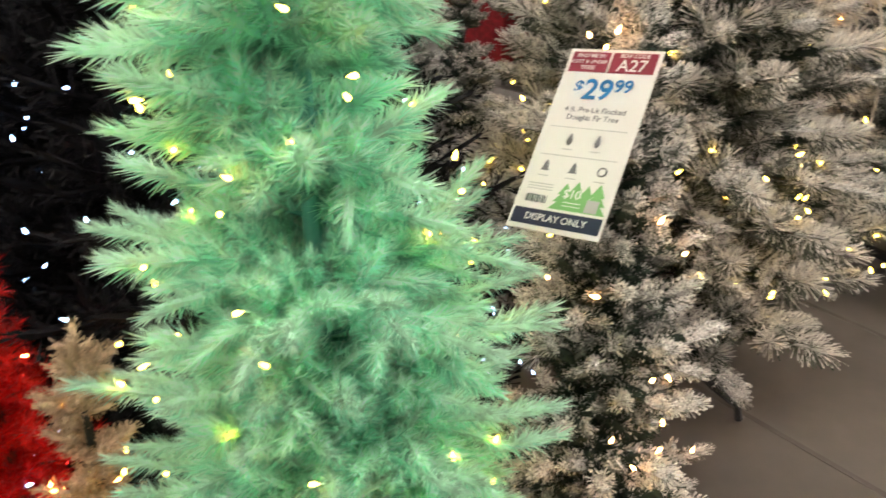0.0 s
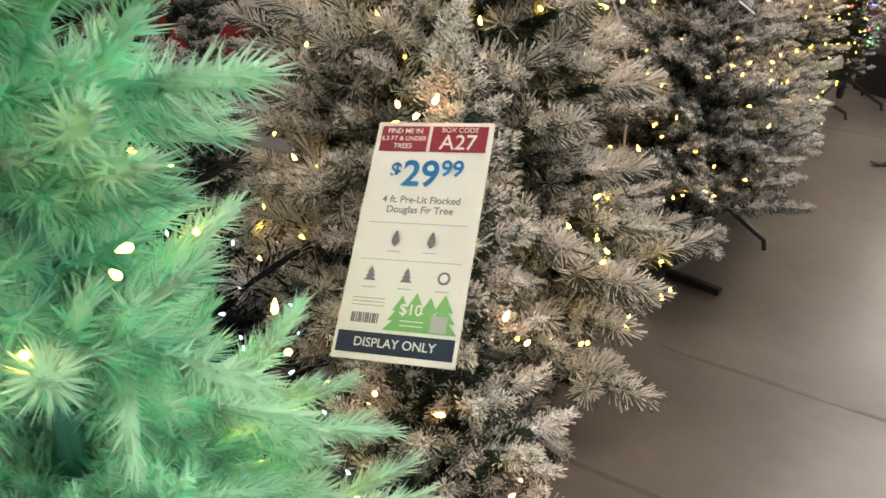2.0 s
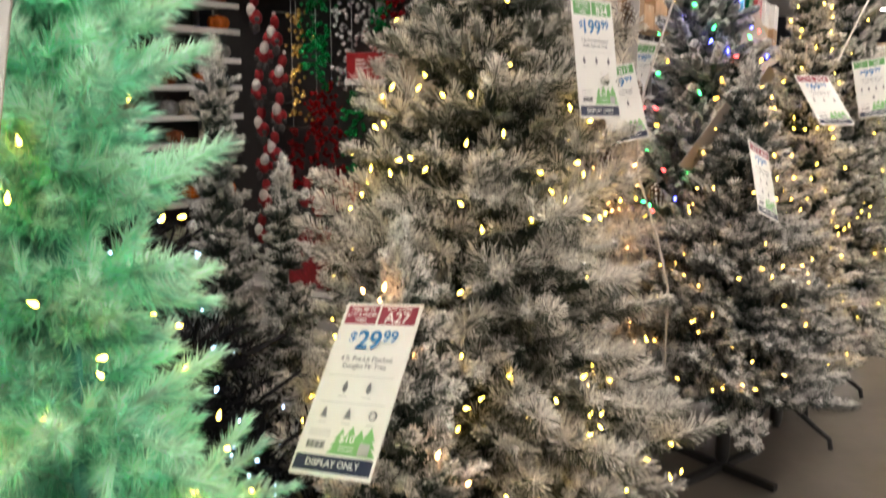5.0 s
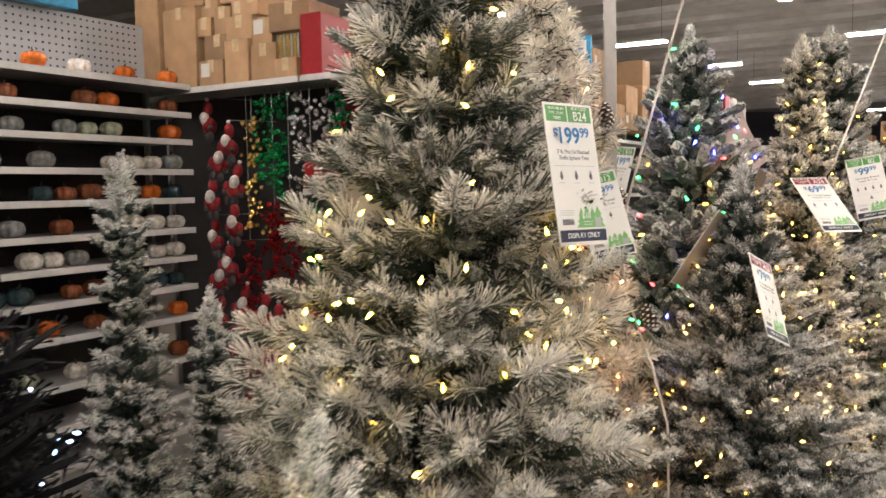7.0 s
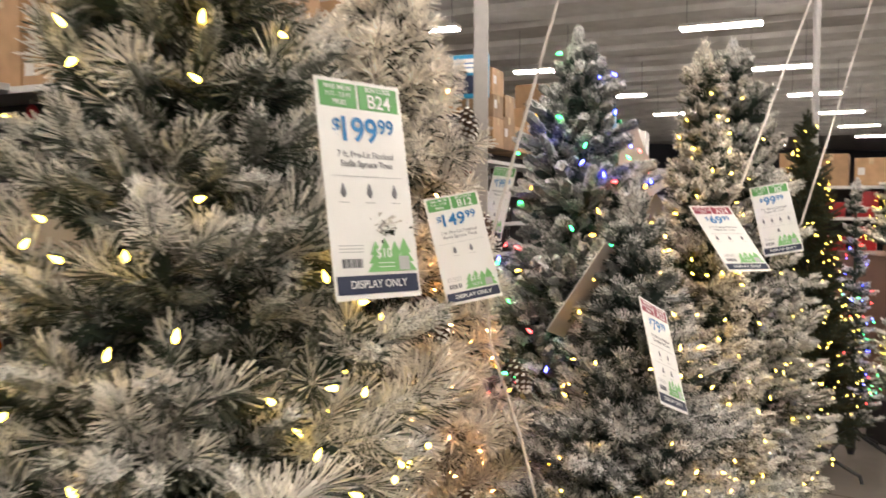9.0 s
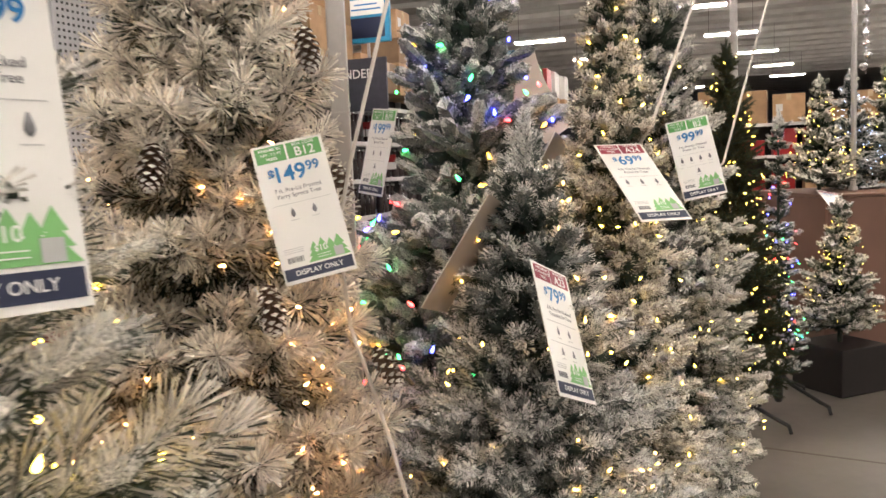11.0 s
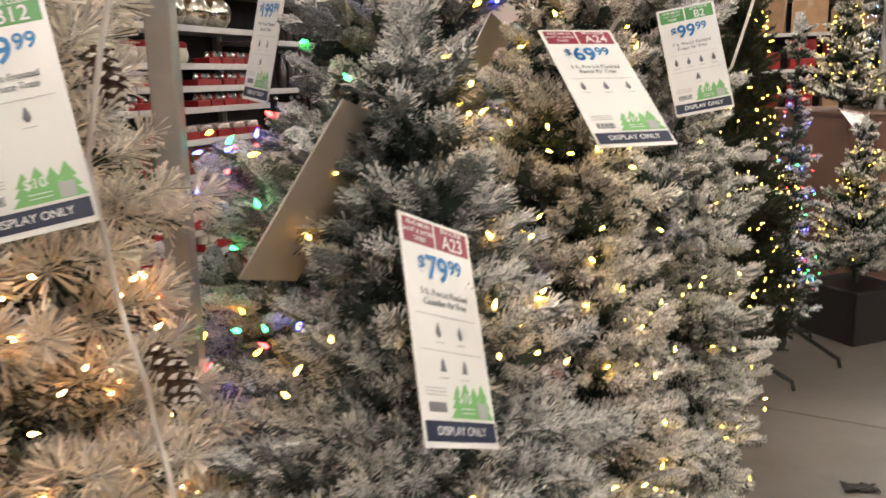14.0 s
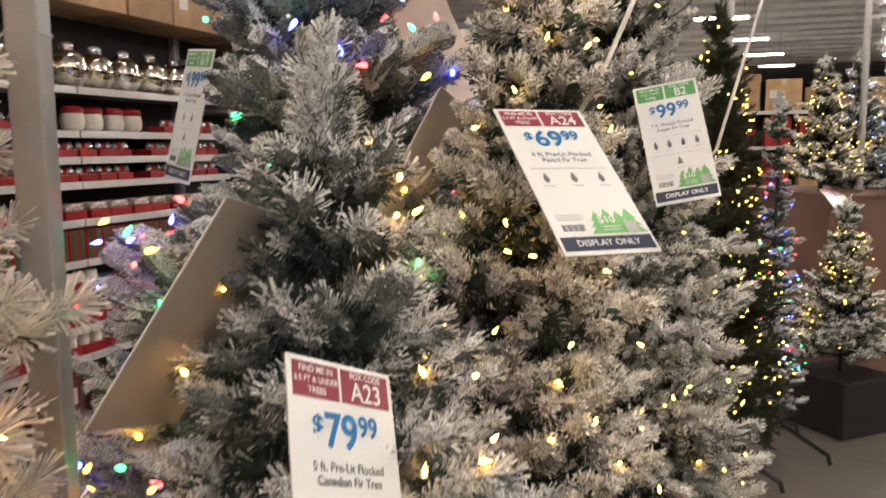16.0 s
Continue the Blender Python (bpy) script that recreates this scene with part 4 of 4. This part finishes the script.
def tree(label, x, y, H, R, kind, bulbs=(), n_bulbs=90, size=0.006, z0=0.25, seed=1, power=0.85, gap=0.1, dens=1.0, rise=18,
         legs=0.32, leader=0.22, depth=0.62, category="christmas tree", base=0.0, stuff=False, turn=0.3, ragged=0.17, name="christmas_tree", flat_legs=False):
    rng = np.random.default_rng(seed)
    root = empty(name, Matrix.Translation((x, y, base)))
    tagged(root, label, category, "display christmas trees")
    part("trunk", tube([(0, 0, 0.1 if legs else 0), (0, 0, H * 0.5), (0, 0, H - leader * 0.6)], 0.016, 8, 0.006), STEM_MINT if kind == "mint" else TRUNK, root)
    if legs:
        stand(root, legs, turn=turn, flat_legs=flat_legs)
    radius = lambda z: R * max(0.02, (H - z) / (H - z0)) ** power
    z = z0
    while z < H - leader * 0.5:
        r = radius(z)
        n = max(4, int(dens * (3.5 + math.tau * r / 0.24)))
        off = rng.random() * math.tau
        for i in range(n):
            a = off + (i + 0.6 * (rng.random() - 0.5)) * math.tau / n
            ln = max(0.07, (0.94 * r - 0.01) * (1 + ragged * np.clip(rng.normal(), -2, 1.1)))
            el = rise * (0.3 + 1.1 * (z - z0) / (H - z0)) + rng.normal() * 9
            zz = z + (rng.random() - 0.5) * gap
            ln = free_length(x, y, base + zz, a, el, ln)
            if not ln:
                continue
            me, sc = branch_of(kind, ln, rng)
            ob = part("branch", me, None, root)
            ob.matrix_basis = Matrix.Translation((0, 0, zz)) @ Matrix.Rotation(a, 4, "Z") @ Matrix.Rotation(-radians(el), 4, "Y") @ Matrix.Rotation(rng.normal() * 0.35, 4, "X") @ Matrix.Scale(sc, 4)
        z += gap * (0.55 + 0.45 * r / R)
    key = (kind, "leader", round(leader, 2))
    if key not in MESHES:
        k = KINDS[kind]
        MESHES[key] = branch_mesh(dict(k, spread=26, gap=0.03, twig=min(0.055, k["twig"]), droop=0.0, rise=0.0, upright=0.3, white=k["white"] + 0.25, mix=0.0), leader, 77)
    ob = part("leader", MESHES[key], None, root)
    ob.matrix_basis = Matrix.Translation((0, 0, H - leader)) @ Matrix.Rotation(radians(-89), 4, "Y")
    ob = part("leader", MESHES[key], None, root)
    ob.matrix_basis = Matrix.Translation((0, 0, H - leader * 1.12)) @ Matrix.Rotation(1.5, 4, "Z") @ Matrix.Rotation(radians(-88), 4, "Y")
    meshes = [bulb_mesh("bulb", m, size) for m in bulbs]
    strings = {}
    for i in range(n_bulbs if meshes else 0):
        f = 1 - math.sqrt(rng.random()) * 0.97
        zz = z0 + (H - z0 - 0.03) * f
        a = rng.random() * math.tau
        r = radius(zz) * (depth + (0.97 - 0.62) * rng.random())
        el = rise * (0.3 + 1.1 * f)
        m = Matrix.Translation((r * math.cos(a), r * math.sin(a), zz + r * math.tan(radians(el)) * 0.9 + 0.01)) @ Euler((rng.normal(), rng.normal(), a)).to_matrix().to_4x4()
        me = meshes[int(rng.integers(len(meshes)))]
        spot = Vector((x, y, base)) + m.translation
        if any(abs(q.x) < 0.085 and abs(q.y) < 0.15 and -0.03 < q.z < 0.5 for q in (c @ spot for c in CLEAR)):
            continue
        if not stuff:
            part("bulb", me, None, root).matrix_basis = m
            continue
        if me.name not in strings:
            strings[me.name] = (bmesh.new(), me.materials[0])
        bm = strings[me.name][0]
        n = len(bm.verts)
        bm.from_mesh(me)
        bm.verts.ensure_lookup_table()
        bmesh.ops.transform(bm, matrix=m, verts=bm.verts[n:])
    for bm, mat in strings.values():
        part("light_string", bm, mat, root)["kind"] = "stuff"
    return root


tree("tall bright mint green tinsel-needled tree with warm lights", -0.15, 0.88, 2.15, 0.31, "mint", [WARM_WHITE], 190, 0.0055, seed=3, depth=0.62, dens=1.35, gap=0.09, power=0.65, ragged=0.13)
tree("small slim four foot snow-flocked tree with warm lights", 0.27, 1.17, 1.29, 0.24, "douglas", [ORANGE], 70, 0.006, z0=0.12, seed=5, dens=1.3, gap=0.075, legs=0.2, power=0.6, leader=0.26)
tree("broad seven foot snow-flocked green spruce with warm bulbs", 0.586, 2.04, 2.29, 0.615, "stella", [WARM_WHITE, YELLOW], 200, 0.0076, z0=0.32, seed=7, dens=1.0, gap=0.105, power=0.82, turn=0.85)
tree("full seven foot white frosted long-needled spruce with pine cones", 1.12, 3.05, 2.27, 0.47, "burst", [ORANGE], 210, 0.006, depth=0.55, z0=0.3, seed=9, dens=1.1, gap=0.1, power=0.52)
tree("five foot lightly flocked blue-green fir with warm lights", 1.756, 2.759, 1.63, 0.46, "canadian", [WARM], 110, 0.006, z0=0.36, seed=11, power=0.88, dens=1.15, gap=0.075, turn=-1.1, legs=0.24, flat_legs=True, leader=0.26)
tree("tall flocked spruce with thick rounded tips and multicolour lights", 1.93, 3.46, 2.19, 0.68, "rounded", MULTI, 290, 0.0092, seed=13, dens=1.05, power=0.78, depth=0.74)
tree("slim cream flocked pencil tree with warm white lights", 2.18, 3.07, 2.08, 0.31, "cream", [WARM_WHITE, YELLOW], 180, 0.0055, seed=15, dens=1.3, gap=0.08, power=0.69, turn=-1.1, legs=0.26)
tree("tall slim white flocked pencil tree with yellow-white lights", 2.73, 3.665, 2.24, 0.47, "pencil", [YELLOW, WARM_WHITE], 160, 0.0055, seed=17, dens=1.2, gap=0.085, power=0.56)
tree("tall slim dark green pencil tree thickly strung with warm lights", 4.10, 4.80, 2.13, 0.37, "dark", [WARM_WHITE], 300, 0.005, seed=19, dens=1.6, gap=0.1, turn=-1.23, legs=0.37, power=0.62, depth=0.72, stuff=True)
tree("slim flocked tree with mostly blue multicolour lights", 4.57, 4.9, 1.75, 0.2, "sparse", [MULTI[0], MULTI[0], MULTI[1], MULTI[2]], 80, 0.0055, seed=21, stuff=True, gap=0.12)
tree("slim flocked tree without lights", -0.12, 2.33, 1.63, 0.27, "sparse", seed=23, legs=0.2, leader=0.3, z0=0.15, dens=1.1, gap=0.08, power=1.0)
tree("smaller slim flocked tree without lights", 0.06, 2.46, 1.29, 0.25, "sparse", seed=25, legs=0.2, leader=0.2, z0=0.12, dens=1.1, gap=0.08, power=1.0)
tree("black-needled tree strung with cool white lights", -0.5, 1.72, 1.8, 0.76, "black", [COOL], 240, 0.0055, seed=27, z0=0.1, stuff=True, dens=1.5, depth=0.75)
tree("taller black-needled tree strung with cool white lights", -1.2, 1.9, 2.1, 0.7, "black", [COOL], 200, 0.0055, seed=28, z0=0.1, stuff=True, dens=1.3, depth=0.75)
# many of these glowing bulbs are added for the sparkle of the tinsel
tree("small red tinsel tree with glowing bulbs, many standing in for glints", -0.74, 1.12, 0.86, 0.22, "tinsel", [MULTI[2], ORANGE], 90, 0.0045, seed=29, legs=0.15, z0=0.08, stuff=True, gap=0.08)
tree("little beige tabletop tree with warm lights", -0.55, 1.04, 0.74, 0.19, "beige", [WARM], 30, 0.006, seed=31, legs=0.1, z0=0.08, leader=0.12)


def pine_cone(x, y, z, size, rx, rz):
    c = empty("pine_cone", pose(x, y, z, rx, 0, rz))
    tagged(c, "brown pine cone with white-tipped scales wired into the tree", "pine cone", "pine cones")
    bm = bmesh.new()
    for i in range(64):
        f = i / 63
        a = i * 2.399
        r = size * (0.30 * math.sin(math.pi * (0.12 + 0.8 * f)) + 0.06)
        m = Matrix.Translation((0, 0, size * (f - 0.5))) @ Matrix.Rotation(a, 4, "Z") @ Matrix.Rotation(radians(-20 - 45 * f), 4, "Y")
        pts = [m @ Vector(p) for p in ((0, -size * 0.05, 0), (r, -size * 0.09, 0), (r * 1.25, 0, size * 0.02), (r, size * 0.09, 0), (0, size * 0.05, 0), (r, 0, -size * 0.035))]
        v = [bm.verts.new(p) for p in pts]
        for k, tri in enumerate(((0, 1, 2), (0, 2, 3), (0, 3, 4), (1, 5, 2), (2, 5, 3), (0, 5, 1), (4, 3, 5))):
            bm.faces.new([v[q] for q in tri]).material_index = 1 if k in (3, 4) else 0
    part("scale_layer", bm, [CONE, FLOCK], c)["kind"] = "stuff"
    part("core", lathe([(size * 0.05, -size * 0.5), (size * 0.16, -size * 0.1), (size * 0.06, size * 0.5)], 8), CONE, c)


CONE = shader("cone_brown", (0.10, 0.055, 0.03), 0.7)
for x, y, z, rx, rz in ((1.16, 2.63, 1.285, 165, 20), (1.40, 2.72, 1.13, 150, 60), (0.98, 2.74, 1.55, 160, -30), (1.3, 2.83, 1.78, 170, 40), (0.85, 2.7, 1.0, 150, -40), (1.22, 2.6, 0.85, 160, 10), (1.36, 2.85, 1.5, 165, 80)):
    pine_cone(x, y, z, 0.085, rx, rz)

# ---- the display box and the trees on and before it ----
BOX = Vector((5.99, 5.25, 0))
crate = empty("display_box", pose(*BOX, 0, 0, -21))
tagged(crate, "large brown board display box with trees standing on it", "display box")
part("front_panel", boxes((-0.5, 1.6, -0.02, 0.0, 0, 1.2), bevel=0.004), shader("brown_board", (0.16, 0.085, 0.06), 0.6, vary=0.1, scale=3, bump=0.05), crate)
part("side_panel", boxes((-0.52, -0.501, -0.02, 1.2, 0, 1.2), bevel=0.004), bpy.data.materials["brown_board"], crate)
part("top_panel", boxes((-0.53, 1.6, -0.03, 1.2, 1.202, 1.222), bevel=0.004), bpy.data.materials["brown_board"], crate)
for label, dx, dy, H, R, kind, bulbs, seed in (
        ("flocked tree with warm white lights on the display box", -0.36, 0.4, 0.84, 0.28, "far", [WARM_WHITE], 41),
        ("frosty tree with cool blue-white lights on the display box", 0.02, 0.7, 0.9, 0.3, "far_blue", [COOL], 43),
        ("gold-lit green tree on the display box", 0.42, 0.85, 1.0, 0.34, "far", [YELLOW], 45),
        ("flocked tree with warm lights on the display box", 1.25, 0.6, 1.2, 0.34, "far", [WARM], 47)):
    p = crate.matrix_basis @ Vector((dx, dy, 1.222))
    tree(label, p.x, p.y, H, R, kind, bulbs, 100, 0.0045, z0=0.06, seed=seed, legs=0, base=1.222, gap=0.12, leader=0.15, stuff=True)
tub = empty("tree_tub", pose(5.2, 5.02, 0))
tagged(tub, "square tub holding a small lit tree, coloured dark for shade", "tree tub")
# near-black body: the shadow around the tub is put into its colour
part("body", boxes((-0.2, 0.2, -0.2, 0.2, 0, 0.3), bevel=0.01), shader("tub_dark", (0.012, 0.009, 0.008), 0.6), tub)
tree("small flocked tree with warm white lights in a dark tub", 5.2, 5.02, 0.92, 0.29, "far", [WARM_WHITE], 80, 0.0042, stuff=True, z0=0.1, seed=49, legs=0, base=0.3, gap=0.09, leader=0.12, dens=1.3)

# ---- post ----
post = empty("steel_post", pose(1.455, 3.16, 0, 0, 0, -20))
tagged(post, "square grey painted steel post standing among the trees", "post")
part("shaft", boxes((-0.0225, 0.0225, -0.0225, 0.0225, 0, 5.24), bevel=0.004), POST, post)
part("foot_plate", boxes((-0.09, 0.09, -0.09, 0.09, 0, 0.008), bevel=0.002), POST, post)
for z in (1.665,):
    part("collar", boxes((-0.0237, 0.0237, -0.0237, 0.0237, z, z + 0.006), bevel=0.001), POST, post)


# ---- cords that run down to the trees ----
def cord(label, pts, r=0.0042):
    c = part("power_cord", tube(pts, r, 7), ROPE, None)
    tagged(c, label, "cord", "power cords")


cord("white power cord slanting down from the ceiling to the frosted spruce", [(2.33, 2.66, 4.95), (1.36, 2.766, 1.54), (1.33, 2.78, 1.4)])
cord("white power cord lying over the frosted spruce", [(1.33, 2.78, 1.4), (1.35, 2.79, 1.2), (1.372, 2.75, 1.1), (1.39, 2.68, 0.98), (1.42, 2.63, 0.8), (1.44, 2.66, 0.5), (1.4, 2.85, 0.01)])
cord("white power cord slanting down from the ceiling to the cream tree", [(5.2, 5.01, 5.0), (2.238, 2.954, 1.62), (2.22, 3.0, 1.55)])
cord("white power cord slanting from the ceiling to a pencil tree", [(5.1, 4.55, 4.95), (2.91, 3.46, 1.5), (2.87, 3.52, 1.42)])


# ---- far side of the aisle ----
for x, y, z0, z1, r in ((6.12, 5.735, 1.222, 5.2, 0.02), (4.435, 5.114, 0, 5.2, 0.022)):
    pp = empty("steel_post", pose(x, y, 0))
    tagged(pp, "slim pale grey steel post rising to the ceiling", "post", "slim posts")
    part("shaft", tube([(0, 0, z0), (0, 0, z1)], r, 12), POST, pp)
    part("collar", tube([(0, 0, z0), (0, 0, z0 + 0.03)], r * 1.6, 12), POST, pp)
FAR = pose(7.9, 8.0, 0, 0, 0, -43)
for k in range(3):
    shelf_unit("grey steel shelves with red seasonal goods far off", FAR, -1.9 + 1.22 * k, -1.9 + 1.22 * (k + 1) - 0.004, (0.2, 0.7, 1.1, 1.5, 1.85), 0.4, 1.9)
rng = random.Random(31)
for k in range(9):
    w = rng.uniform(0.25, 0.4)
    carton("brown cardboard stock box on the far shelves", FAR, -1.7 + 0.4 * k, 0.2, 1.85, w, 0.3, rng.uniform(0.2, 0.45), rng.uniform(-5, 5))
for z in (0.7, 1.1, 1.5):
    for k in range(11):
        carton("red and white packed goods on the far shelves", FAR, -1.75 + 0.32 * k, 0.15, z, 0.24, 0.2, rng.uniform(0.15, 0.3), rng.uniform(-8, 8), rng.choice((RED, RED, WHITE_BOX, CARDBOARD)), False)
baubles = empty("bauble_garland", pose(5.868, 5.416, 0))
tagged(baubles, "string of silver baubles hanging from the ceiling", "garland")
for k in range(16):
    b = part("bauble", lathe([(0.004, -0.028), (0.02, -0.02), (0.028, 0), (0.02, 0.02), (0.004, 0.028)], 10), SILVER, baubles)
    b.matrix_basis = Matrix.Translation((0.02 * math.sin(k * 2.1), 0.02 * math.cos(k * 1.7), 2.1 + 0.075 * k))
part("string", tube([(0, 0, 2.05), (0, 0, 5.2)], 0.003, 5), SILVER, baubles)
sign("white price card tilted over the small tub tree", 5.42, 5.28, 1.2, 20, 12, -25, "A12", "39", ("3 ft. Pre-Lit Tree",), False, (2, 0))
bm = bmesh.new()
bmesh.ops.create_grid(bm, x_segments=6, y_segments=4, size=1)
srng = random.Random(4)
for v in bm.verts:
    v.co = Vector((v.co.x * 0.055 + srng.uniform(-0.012, 0.012), v.co.y * 0.028 + srng.uniform(-0.008, 0.008), 0.006 + srng.uniform(0, 0.008)))
bmesh.ops.solidify(bm, geom=bm.faces, thickness=0.003)
scrap = part("paper_scrap", bm, shader("scrap_dark", (0.02, 0.017, 0.015), 0.8, vary=0.3), None)
scrap.matrix_basis = pose(3.75, 3.66, 0, 0, 0, -30)
tagged(scrap, "crumpled dark scrap lying on the concrete floor", "scrap")
